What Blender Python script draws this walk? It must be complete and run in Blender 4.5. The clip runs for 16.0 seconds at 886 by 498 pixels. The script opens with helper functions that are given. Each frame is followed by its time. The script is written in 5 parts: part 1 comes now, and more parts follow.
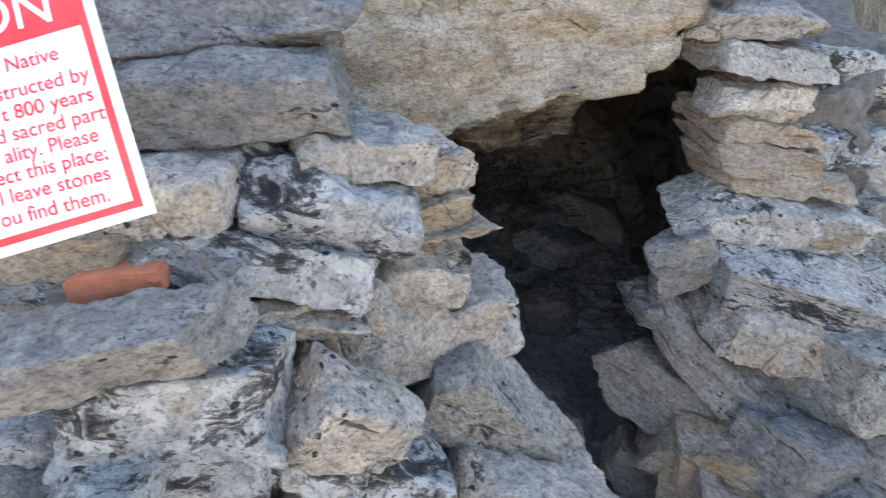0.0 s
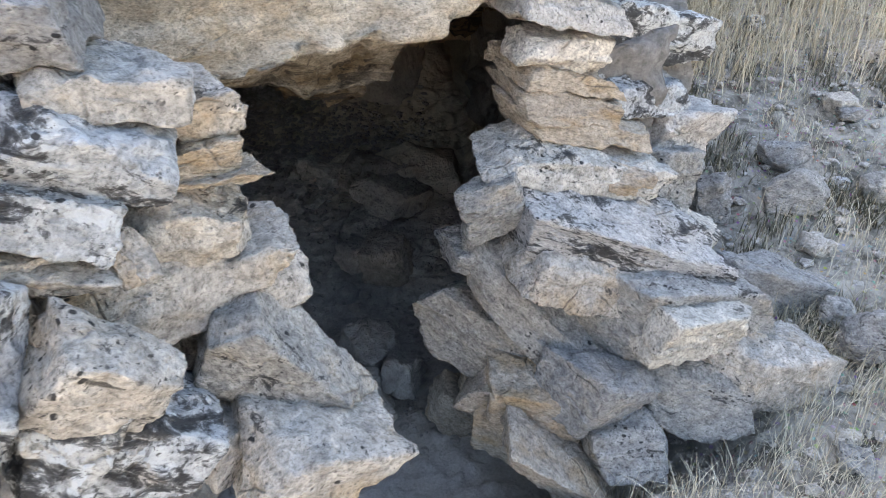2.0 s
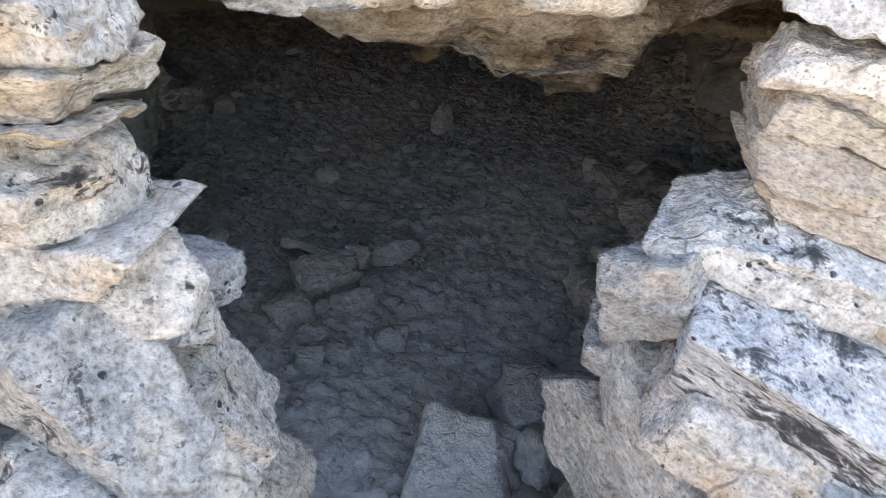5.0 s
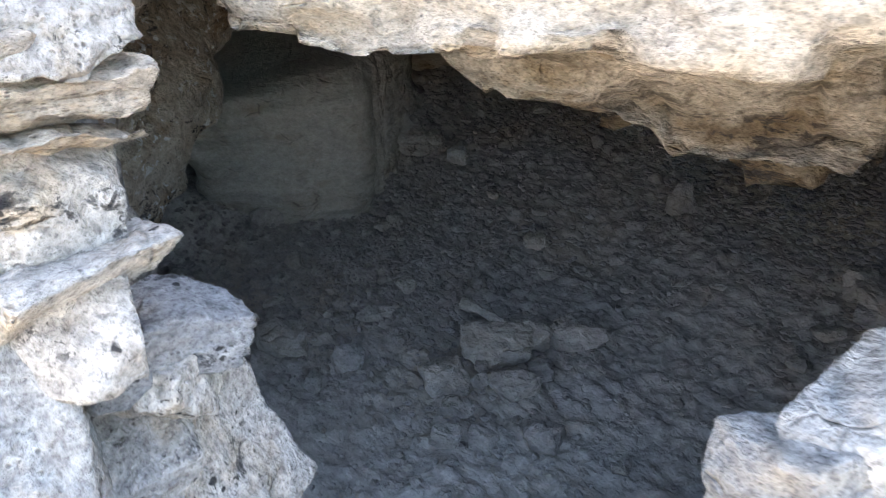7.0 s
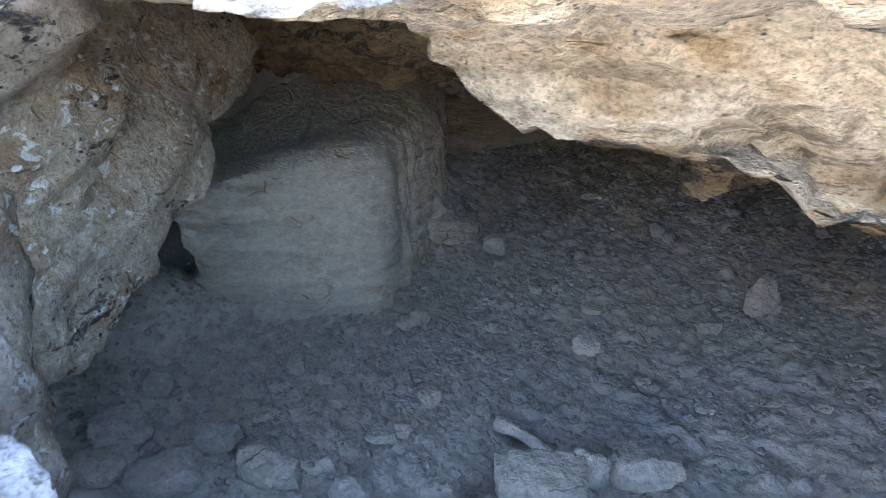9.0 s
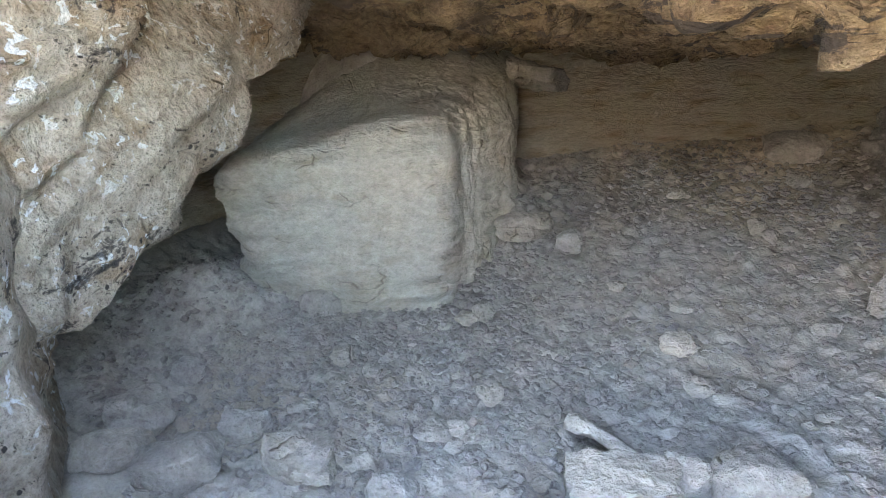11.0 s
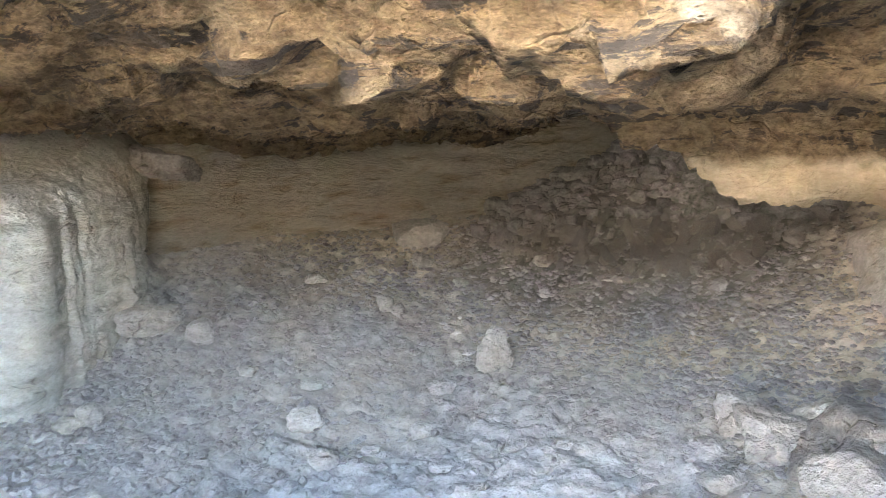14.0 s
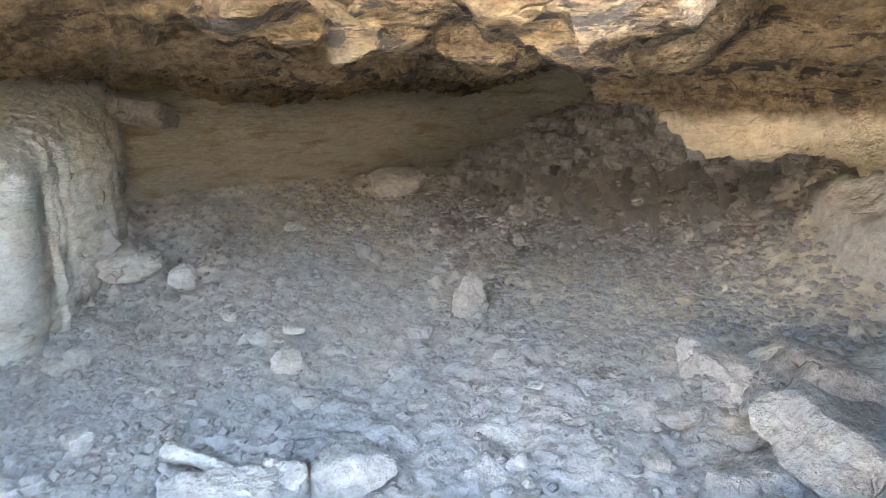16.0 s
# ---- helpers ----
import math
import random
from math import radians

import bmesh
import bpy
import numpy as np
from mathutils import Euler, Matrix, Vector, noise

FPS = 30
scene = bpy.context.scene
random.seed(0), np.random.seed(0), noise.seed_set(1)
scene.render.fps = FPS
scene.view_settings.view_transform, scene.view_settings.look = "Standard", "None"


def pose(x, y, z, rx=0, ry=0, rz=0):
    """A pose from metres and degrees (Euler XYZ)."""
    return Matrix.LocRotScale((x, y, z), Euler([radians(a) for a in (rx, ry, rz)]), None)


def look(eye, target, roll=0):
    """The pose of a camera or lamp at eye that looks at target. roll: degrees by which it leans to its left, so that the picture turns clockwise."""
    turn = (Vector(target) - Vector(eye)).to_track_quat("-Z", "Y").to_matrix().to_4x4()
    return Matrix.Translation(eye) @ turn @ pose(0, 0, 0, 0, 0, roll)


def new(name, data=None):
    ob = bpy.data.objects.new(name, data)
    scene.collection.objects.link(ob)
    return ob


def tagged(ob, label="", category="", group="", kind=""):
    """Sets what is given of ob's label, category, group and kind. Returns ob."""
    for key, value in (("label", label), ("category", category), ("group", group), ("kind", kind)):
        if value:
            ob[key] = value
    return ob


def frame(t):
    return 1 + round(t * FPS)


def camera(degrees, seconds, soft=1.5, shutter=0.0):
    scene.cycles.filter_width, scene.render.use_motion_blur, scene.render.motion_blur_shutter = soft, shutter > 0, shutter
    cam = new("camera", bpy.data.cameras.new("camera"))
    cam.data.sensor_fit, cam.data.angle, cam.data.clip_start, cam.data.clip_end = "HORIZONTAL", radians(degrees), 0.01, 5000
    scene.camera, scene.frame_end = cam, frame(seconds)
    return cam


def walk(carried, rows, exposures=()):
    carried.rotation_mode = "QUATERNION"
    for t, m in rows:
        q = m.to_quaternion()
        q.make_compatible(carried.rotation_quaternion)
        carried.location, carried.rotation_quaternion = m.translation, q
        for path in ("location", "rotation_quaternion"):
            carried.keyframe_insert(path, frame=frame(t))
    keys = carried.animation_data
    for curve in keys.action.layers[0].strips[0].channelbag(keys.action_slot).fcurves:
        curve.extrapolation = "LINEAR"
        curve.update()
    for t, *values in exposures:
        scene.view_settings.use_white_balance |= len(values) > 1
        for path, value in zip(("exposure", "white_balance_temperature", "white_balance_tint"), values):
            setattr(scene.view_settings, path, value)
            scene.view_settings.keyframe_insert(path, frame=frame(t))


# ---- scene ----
cam = camera(63.7, 16.0, soft=1.0, shutter=0.3)
PATH = [
    (0, (-0.005, 0.487, 1.672), (0.086, 2.26, 0.751), -3.6),
    (0.5, (0.04, 0.477, 1.668), (0.291, 2.21, 0.701), -2.5),
    (1, (0.064, 0.459, 1.669), (0.441, 2.149, 0.668), -1.2),
    (1.5, (0.094, 0.441, 1.664), (0.53, 2.103, 0.641), 0.1),
    (2, (0.153, 0.474, 1.648), (0.596, 2.122, 0.606), 1.3),
    (2.5, (0.257, 0.617, 1.622), (0.647, 2.273, 0.57), 2.0),
    (3, (0.34, 0.701, 1.608), (0.572, 2.374, 0.537), 1.8),
    (3.2, (0.365, 0.734, 1.597), (0.519, 2.411, 0.519), 1.5),
    (5.3, (0.82, 1.162, 1.449), (0.119, 2.684, 0.358), 1.3),
    (5.5, (0.835, 1.22, 1.446), (0.056, 2.705, 0.357), 1.2),
    (6, (0.921, 1.336, 1.417), (-0.067, 2.708, 0.35), 0.5),
    (6.5, (1.009, 1.424, 1.419), (-0.134, 2.709, 0.4), -0.3),
    (7, (0.934, 1.49, 1.362), (-0.327, 2.721, 0.415), -1.3),
    (7.5, (0.757, 1.521, 1.327), (-0.564, 2.746, 0.458), -2.1),
    (8, (0.69, 1.605, 1.246), (-0.675, 2.832, 0.451), -2.6),
    (8.5, (0.714, 1.75, 1.197), (-0.683, 2.973, 0.454), -2.5),
    (9, (0.628, 1.841, 1.144), (-0.79, 3.065, 0.445), -2.0),
    (9.5, (0.524, 1.923, 1.128), (-0.906, 3.145, 0.45), -1.7),
    (9.7, (0.487, 1.932, 1.077), (-0.954, 3.145, 0.403), -1.0),
    (11.8, (0.479, 2.053, 0.761), (-1.152, 3.096, 0.255), -4.7),
    (12, (0.479, 2.06, 0.757), (-1.124, 3.146, 0.254), -4.4),
    (12.5, (0.48, 2.086, 0.748), (-1.004, 3.334, 0.256), -3.6),
    (13, (0.547, 2.131, 0.749), (-0.756, 3.579, 0.296), -2.7),
    (13.5, (0.603, 2.168, 0.736), (-0.534, 3.767, 0.349), -2.1),
    (14, (0.607, 2.173, 0.672), (-0.365, 3.897, 0.383), -1.4),
    (14.5, (0.611, 2.155, 0.646), (-0.262, 3.941, 0.424), -0.8),
    (15, (0.611, 2.128, 0.638), (-0.203, 3.942, 0.421), -0.4),
    (15.5, (0.613, 2.132, 0.646), (-0.206, 3.934, 0.354), -0.4),
    (16, (0.636, 2.099, 0.694), (-0.264, 3.831, 0.258), -0.7),
]
walk(cam, [(t, look(e, g, r)) for t, e, g, r in PATH], exposures=[(0, 2.45, 7400, 10), (1.5, 2.8, 7800, 11), (3.2, 2.95, 7900, 10), (5.3, 3.65, 7900, 13), (7, 4.05, 7700, 12), (8.2, 4.8, 7000, 11), (9.7, 5.8, 6500, 10), (11.8, 7.1, 9000, 14), (14, 7.35, 7900, 12), (16, 7.2, 7800, 11)])

# ---- light: open shade under a bright, partly veiled sky ----
world = bpy.data.worlds.new("sky")
scene.world = world
world.use_nodes = True
wn = world.node_tree
sky = wn.nodes.new("ShaderNodeTexSky")
sky.sky_type = "NISHITA"
sky.sun_disc = False
sky.sun_elevation = radians(46)
sky.sun_rotation = radians(-25)
wn.nodes["Background"].inputs["Strength"].default_value = 0.15
wn.links.new(sky.outputs["Color"], wn.nodes["Background"].inputs["Color"])
sun_data = bpy.data.lights.new("sun", "SUN")
sun_data.energy = 6.0
sun_data.angle = radians(0.6)
sun_data.color = (1.0, 0.93, 0.84)
sun = new("sun", sun_data)
sun.matrix_world = look((-4.2, 9.1, 10.4), (0, 0, 0))


# ---- numeric noise ----
def hash3(i, j, k, seed):
    h = (i * 374761393 + j * 668265263 + k * 2147483647 + seed * 974634777) & 0xFFFFFFFF
    h = ((h ^ (h >> 13)) * 1274126177) & 0xFFFFFFFF
    h = ((h ^ (h >> 16)) * 2246822519) & 0xFFFFFFFF
    return ((h ^ (h >> 15)) & 0xFFFFFF) / 8388607.5 - 1.0


def vnoise(p, seed=0):
    """Smooth value noise in -1..1 at the rows of p."""
    f = np.floor(p).astype(np.int64)
    w = p - f
    w = w * w * w * (w * (w * 6 - 15) + 10)
    out = np.zeros(len(p))
    for a in (0, 1):
        for b in (0, 1):
            for c in (0, 1):
                k = hash3(f[:, 0] + a, f[:, 1] + b, f[:, 2] + c, seed)
                out += k * (w[:, 0] if a else 1 - w[:, 0]) * (w[:, 1] if b else 1 - w[:, 1]) * (w[:, 2] if c else 1 - w[:, 2])
    return out


ROT = np.array(Euler((0.6, 0.45, 0.85)).to_matrix())


def fbm(p, octaves=4, seed=0, gain=0.5):
    out, amp = np.zeros(len(p)), 1.0
    q = np.array(p, float)
    for o in range(octaves):
        q = q @ ROT
        out += amp * vnoise(q, seed + o * 17)
        q = q * 2.03 + 11.3
        amp *= gain
    return out


def ridge(p, octaves=3, seed=0):
    out, amp = np.zeros(len(p)), 1.0
    q = np.array(p, float)
    for o in range(octaves):
        if o:
            q = q @ ROT
        out += amp * (1 - np.abs(vnoise(q, seed + o * 13)) * 2)
        q = q * 2.1 + 5.7
        amp *= 0.5
    return out


def sm(a, b, x):
    t = np.clip((x - a) / (b - a), 0, 1)
    return t * t * (3 - 2 * t)


# ---- mesh helpers ----
def mesh_from(name, verts, faces, material, smooth=True):
    me = bpy.data.meshes.new(name)
    me.from_pydata([tuple(v) for v in verts.tolist()] if isinstance(verts, np.ndarray) else verts, [], faces)
    me.materials.append(material)
    if smooth:
        me.polygons.foreach_set("use_smooth", [True] * len(me.polygons))
    me.update()
    return me


def part(name, bm, material, parent, label=""):
    me = bpy.data.meshes.new(name)
    bm.to_mesh(me)
    bm.free()
    me.materials.append(material)
    ob = new(name, me)
    ob.parent = parent
    if label:
        tagged(ob, label)
    return ob


def grid_faces(rows, cols):
    i = np.arange((rows - 1) * cols).reshape(rows - 1, cols)[:, :-1].ravel()
    return np.stack([i, i + 1, i + cols + 1, i + cols], 1).tolist()


def cube_dirs(n):
    """Directions over a cube's surface, welded, with quad faces."""
    bm = bmesh.new()
    bmesh.ops.create_cube(bm, size=2.0)
    bmesh.ops.subdivide_edges(bm, edges=bm.edges[:], cuts=n - 1, use_grid_fill=True)
    v = np.array([x.co[:] for x in bm.verts])
    f = [[w.index for w in q.verts] for q in bm.faces]
    bm.free()
    v = np.tan(v * 0.74) / np.tan(0.74)
    return v / np.linalg.norm(v, axis=1)[:, None], f


CUBES = {}


def rock_shape(size, seed, blocky=0.6, n=16, rough=1.0, chips=9):
    """A broken stone: a softened polyhedron about a block of the given size, with a worn, pitted skin."""
    if n not in CUBES:
        CUBES[n] = cube_dirs(n)
    d, f = CUBES[n]
    rng = np.random.RandomState(seed)
    nor, off = [], []
    for ax in range(3):
        for s in (-1, 1):
            v = np.zeros(3)
            v[ax] = s
            v += rng.normal(0, 0.15, 3)
            nor.append(v / np.linalg.norm(v))
            off.append(rng.uniform(0.86, 1.0))
    for _ in range(chips):
        v = rng.normal(0, 1, 3)
        v /= np.linalg.norm(v)
        nor.append(v)
        off.append((0.92 + 0.5 * blocky) * rng.uniform(0.78, 1.1))
    nor, off = np.array(nor), np.array(off)
    k = np.maximum(d @ nor.T, 1e-4) / off
    p = 48 + 40 * blocky
    r = (k ** p).sum(1) ** (-1 / p)
    half = np.array(size) / 2
    v = d * r[:, None] * half * 1.06
    g = np.array(size).mean()
    o = rng.uniform(-50, 50, 3)
    nd = d / half
    nd /= np.linalg.norm(nd, axis=1)[:, None]
    big = fbm(v / g * 2.2 + o, 3, seed)
    q = v.copy()
    q[:, 2] *= 2.6
    lay = ridge(q / g * 3.2 + o, 2, seed + 5)
    fine = fbm(v / 0.03 + o, 3, seed + 9)
    t = q / g * np.array([1.1, 1.1, 2.2]) + o + 0.5 * big[:, None]
    flake = np.floor(3.0 * fbm(t, 2, seed + 21)) / 3.0
    bits = np.minimum(0, fbm(v / 0.055 + o, 2, seed + 27) + 0.15)
    v = v + nd * (big * 0.045 * g + flake * 0.030 * g * rough + lay * 0.016 * g * rough + fine * 0.0042 * rough + bits * 0.008 * rough)[:, None]
    return v, f


# ---- materials ----
def nodes_of(name):
    m = bpy.data.materials.new(name)
    m.use_nodes = True
    return m, m.node_tree, m.node_tree.nodes["Principled BSDF"]


def add(nt, kind, **values):
    n = nt.nodes.new(kind)
    for key, value in values.items():
        n.inputs[key].default_value = value
    return n


def ramp(nt, source, *stops):
    r = nt.nodes.new("ShaderNodeValToRGB")
    e = r.color_ramp.elements
    while len(e) < len(stops):
        e.new(0.5)
    for s, (at, c) in zip(e, stops):
        s.position = at
        s.color = (c, c, c, 1) if isinstance(c, (int, float)) else (*c, 1)
    nt.links.new(source, r.inputs["Fac"])
    return r.outputs["Color"]


def mix(nt, fac, a, b, how="MIX"):
    m = nt.nodes.new("ShaderNodeMix")
    m.data_type, m.blend_type = "RGBA", how
    if isinstance(fac, (int, float)):
        m.inputs[0].default_value = fac
    else:
        nt.links.new(fac, m.inputs[0])
    for v, s in ((a, m.inputs[6]), (b, m.inputs[7])):
        if isinstance(v, tuple):
            s.default_value = (*v, 1)
        else:
            nt.links.new(v, s)
    return m.outputs[2]


def math2(nt, op, a, b):
    m = nt.nodes.new("ShaderNodeMath")
    m.operation = op
    for v, s in ((a, m.inputs[0]), (b, m.inputs[1])):
        if isinstance(v, (int, float)):
            s.default_value = v
        else:
            nt.links.new(v, s)
    return m.outputs[0]


def placed(nt, scale=(1, 1, 1), own=True):
    """Object coordinates, moved by a random step for each object, stretched."""
    c = nt.nodes.new("ShaderNodeTexCoord")
    if not own:
        c = nt.nodes.new("ShaderNodeNewGeometry")
        src = c.outputs["Position"]
    else:
        info = nt.nodes.new("ShaderNodeObjectInfo")
        sh = nt.nodes.new("ShaderNodeVectorMath")
        sh.operation = "MULTIPLY_ADD"
        nt.links.new(info.outputs["Random"], sh.inputs[0])
        sh.inputs[1].default_value = (37, 53, 71)
        nt.links.new(c.outputs["Object"], sh.inputs[2])
        src = sh.outputs[0]
    mp = add(nt, "ShaderNodeMapping", Scale=scale)
    nt.links.new(src, mp.inputs["Vector"])
    return mp.outputs[0]


def noise_of(nt, vec, scale, detail=6, rough=0.6, warp=0.0):
    n = add(nt, "ShaderNodeTexNoise", Scale=scale, Detail=detail, Roughness=rough, Distortion=warp)
    nt.links.new(vec, n.inputs["Vector"])
    return n.outputs["Fac"]


def limestone(name, low, high, stain, stain_amount=0.5, black=0.0, white=0.0, strata=1.0, own=True, bump=0.5, pits=1.0, ochre_shade=False, grain=0.75):
    """Weathered limestone: mottled ground, warm or grey stains, pits, and crusts of lichen."""
    m, nt, bsdf = nodes_of(name)
    vec = placed(nt, (1, 1, strata), own)
    big = noise_of(nt, vec, 5, 5, 0.6, 0.4)
    mid = noise_of(nt, vec, 22, 8, 0.68, 0.3)
    fin = noise_of(nt, vec, 130, 6, 0.7)
    col = mix(nt, ramp(nt, mid, (0.32, 0.0), (0.68, 1.0)), low, high)
    col = mix(nt, ramp(nt, big, (0.66 - 0.3 * stain_amount, 0.0), (0.78 - 0.18 * stain_amount, 0.85)), col, stain)
    soft = noise_of(nt, vec, 55, 7, 0.6, 0.2)
    col = mix(nt, min(0.8, grain), col, ramp(nt, soft, (0.33, 0.5), (0.48, 0.98), (0.68, 1.25)), "MULTIPLY")
    col = mix(nt, grain, col, ramp(nt, fin, (0.34, 0.35), (0.46, 0.95), (0.7, 1.4)), "MULTIPLY")
    crack = add(nt, "ShaderNodeTexVoronoi", Scale=4.5, Randomness=1.0)
    crack.feature = "DISTANCE_TO_EDGE"
    nt.links.new(mix(nt, 0.07, vec, add_color_noise(nt, vec, 9), "ADD"), crack.inputs["Vector"])
    line = math2(nt, "MULTIPLY", ramp(nt, crack.outputs["Distance"], (0.0, 1.0), (0.022, 0.0)), ramp(nt, big, (0.52, 0.0), (0.62, 1.0)))
    col = mix(nt, math2(nt, "MULTIPLY", line, 0.5), col, (0.09, 0.08, 0.07))
    rnd = nt.nodes.new("ShaderNodeObjectInfo")
    col = mix(nt, 1.0, col, ramp(nt, rnd.outputs["Random"], (0.0, (0.86, 0.86, 0.88)), (0.5, (1.0, 0.98, 0.96)), (1.0, (1.12, 1.08, 1.02))), "MULTIPLY")
    pit = add(nt, "ShaderNodeTexVoronoi", Scale=70.0, Randomness=1.0)
    nt.links.new(vec, pit.inputs["Vector"])
    hole = math2(nt, "MULTIPLY", ramp(nt, pit.outputs["Distance"], (0.1, 1.0), (0.26, 0.0)), ramp(nt, mid, (0.52, 0.0), (0.60, 1.0)))
    col = mix(nt, math2(nt, "MULTIPLY", hole, 0.7 * pits), col, (0.10, 0.09, 0.08))
    if white:
        w = noise_of(nt, vec, 30, 4, 0.55, 0.6)
        wm = math2(nt, "MULTIPLY", ramp(nt, w, (0.60 - 0.1 * white, 0.0), (0.64 - 0.1 * white, 1.0)), ramp(nt, big, (0.45, 0.0), (0.55, 1.0)))
        col = mix(nt, math2(nt, "MULTIPLY", wm, 0.8), col, (0.62, 0.65, 0.67))
    if black:
        long = placed(nt, (1, 1, 1.0 + 0.9 * strata), own)
        patch = noise_of(nt, long, 4.5, 5, 0.62, 0.7)
        crust = noise_of(nt, long, 17, 10, 0.74, 0.9)
        both = math2(nt, "ADD", math2(nt, "MULTIPLY", patch, 0.6), math2(nt, "MULTIPLY", crust, 0.55))
        bm_ = ramp(nt, both, (0.690 - 0.095 * black, 0.0), (0.715 - 0.095 * black, 0.75), (0.76 - 0.095 * black, 1.0))
        freckle = math2(nt, "MULTIPLY", ramp(nt, noise_of(nt, vec, 75, 4, 0.6, 0.5), (0.61, 0.0), (0.65, 0.85)), ramp(nt, patch, (0.5 - 0.1 * black, 0.0), (0.6 - 0.1 * black, 1.0)))
        dot = add(nt, "ShaderNodeTexVoronoi", Scale=26.0, Randomness=1.0)
        nt.links.new(mix(nt, 0.012, vec, add_color_noise(nt, vec, 60), "ADD"), dot.inputs["Vector"])
        dots = math2(nt, "MULTIPLY", ramp(nt, dot.outputs["Distance"], (0.15, 1.0), (0.20, 0.0)), ramp(nt, patch, (0.56 - 0.1 * black, 0.0), (0.60 - 0.1 * black, 1.0)))
        freckle = math2(nt, "MAXIMUM", freckle, dots)
        col = mix(nt, math2(nt, "MULTIPLY", math2(nt, "MAXIMUM", bm_, freckle), 0.94), col, (0.024, 0.024, 0.026))
    if ochre_shade:
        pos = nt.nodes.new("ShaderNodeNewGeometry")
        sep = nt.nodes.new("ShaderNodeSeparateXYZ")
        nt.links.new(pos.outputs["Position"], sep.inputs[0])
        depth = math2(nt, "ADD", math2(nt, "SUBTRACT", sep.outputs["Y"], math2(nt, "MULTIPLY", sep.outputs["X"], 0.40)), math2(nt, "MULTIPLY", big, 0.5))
        # Ochre inward is partly stone tone, partly the shelter's shade put into the colour.
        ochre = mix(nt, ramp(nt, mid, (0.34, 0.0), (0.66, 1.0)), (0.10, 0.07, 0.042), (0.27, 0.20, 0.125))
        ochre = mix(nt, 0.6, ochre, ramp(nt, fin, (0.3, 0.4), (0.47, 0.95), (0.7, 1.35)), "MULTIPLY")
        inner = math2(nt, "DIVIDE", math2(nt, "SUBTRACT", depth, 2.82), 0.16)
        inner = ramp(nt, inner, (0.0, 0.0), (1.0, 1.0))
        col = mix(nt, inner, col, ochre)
        flat = placed(nt, (1.3, 6.5, 9.0), own)
        band = noise_of(nt, flat, 2.1, 9, 0.72, 0.5)
        zone = noise_of(nt, vec, 0.9, 3, 0.5)
        # Black bands along the bedding, strongest inward.
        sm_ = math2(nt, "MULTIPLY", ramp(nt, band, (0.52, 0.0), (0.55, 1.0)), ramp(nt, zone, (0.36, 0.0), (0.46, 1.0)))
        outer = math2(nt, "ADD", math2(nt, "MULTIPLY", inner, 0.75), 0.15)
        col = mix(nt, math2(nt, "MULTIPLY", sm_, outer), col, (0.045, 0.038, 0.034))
        lowest = math2(nt, "SUBTRACT", sep.outputs["Z"], math2(nt, "MULTIPLY", big, 0.14))
        slab = math2(nt, "MULTIPLY", ramp(nt, lowest, (0.50, 1.0), (0.545, 0.0)), inner)
        fresh = mix(nt, ramp(nt, mid, (0.34, 0.0), (0.66, 1.0)), (0.48, 0.385, 0.265), (0.68, 0.565, 0.415))
        col = mix(nt, slab, col, fresh)
    nt.links.new(col, bsdf.inputs["Base Color"])
    bsdf.inputs["Roughness"].default_value = 0.92
    bsdf.inputs["Specular IOR Level"].default_value = 0.2
    hsum = math2(nt, "ADD", math2(nt, "MULTIPLY", mid, 1.0), math2(nt, "MULTIPLY", fin, 0.22))
    hsum = math2(nt, "SUBTRACT", hsum, math2(nt, "MULTIPLY", math2(nt, "ADD", hole, line), 0.4))
    hsum = math2(nt, "ADD", hsum, math2(nt, "MULTIPLY", soft, 0.6))
    bp = add(nt, "ShaderNodeBump", Strength=min(1.0, bump * 1.9), Distance=0.035)
    nt.links.new(hsum, bp.inputs["Height"])
    nt.links.new(bp.outputs["Normal"], bsdf.inputs["Normal"])
    return m


def add_color_noise(nt, vec, scale):
    n = add(nt, "ShaderNodeTexNoise", Scale=scale, Detail=2.0)
    nt.links.new(vec, n.inputs["Vector"])
    return n.outputs["Color"]


pale = limestone("pale_limestone", (0.31, 0.29, 0.266), (0.58, 0.555, 0.52), (0.46, 0.36, 0.25), 0.35, black=0.12)
speckled = limestone("speckled_limestone", (0.33, 0.32, 0.30), (0.64, 0.62, 0.58), (0.46, 0.39, 0.30), 0.3, black=0.3)
white = limestone("white_limestone", (0.42, 0.40, 0.385), (0.68, 0.655, 0.62), (0.40, 0.37, 0.33), 0.2, black=0.1)
tan = limestone("tan_limestone", (0.32, 0.275, 0.23), (0.57, 0.505, 0.425), (0.42, 0.30, 0.18), 0.5, strata=2.0)
grey = limestone("grey_limestone", (0.21, 0.211, 0.213), (0.42, 0.416, 0.405), (0.40, 0.36, 0.31), 0.35, black=0.22, strata=1.6)
lichen = limestone("lichen_crusted_limestone", (0.33, 0.35, 0.37), (0.56, 0.58, 0.59), (0.44, 0.38, 0.30), 0.25, black=1.15, white=0.9)
striped = limestone("streaked_limestone", (0.38, 0.37, 0.36), (0.68, 0.66, 0.63), (0.40, 0.36, 0.31), 0.3, black=1.05, strata=3.0)
ledge_stone = limestone("ledge_limestone", (0.385, 0.337, 0.273), (0.65, 0.59, 0.505), (0.47, 0.345, 0.21), 0.5, strata=1.8, own=False, bump=0.8, ochre_shade=True)
block_stone = limestone("block_limestone", (0.34, 0.325, 0.28), (0.475, 0.455, 0.40), (0.33, 0.295, 0.225), 0.4, strata=1.6, own=False, bump=0.4, pits=0.1, grain=0.3)
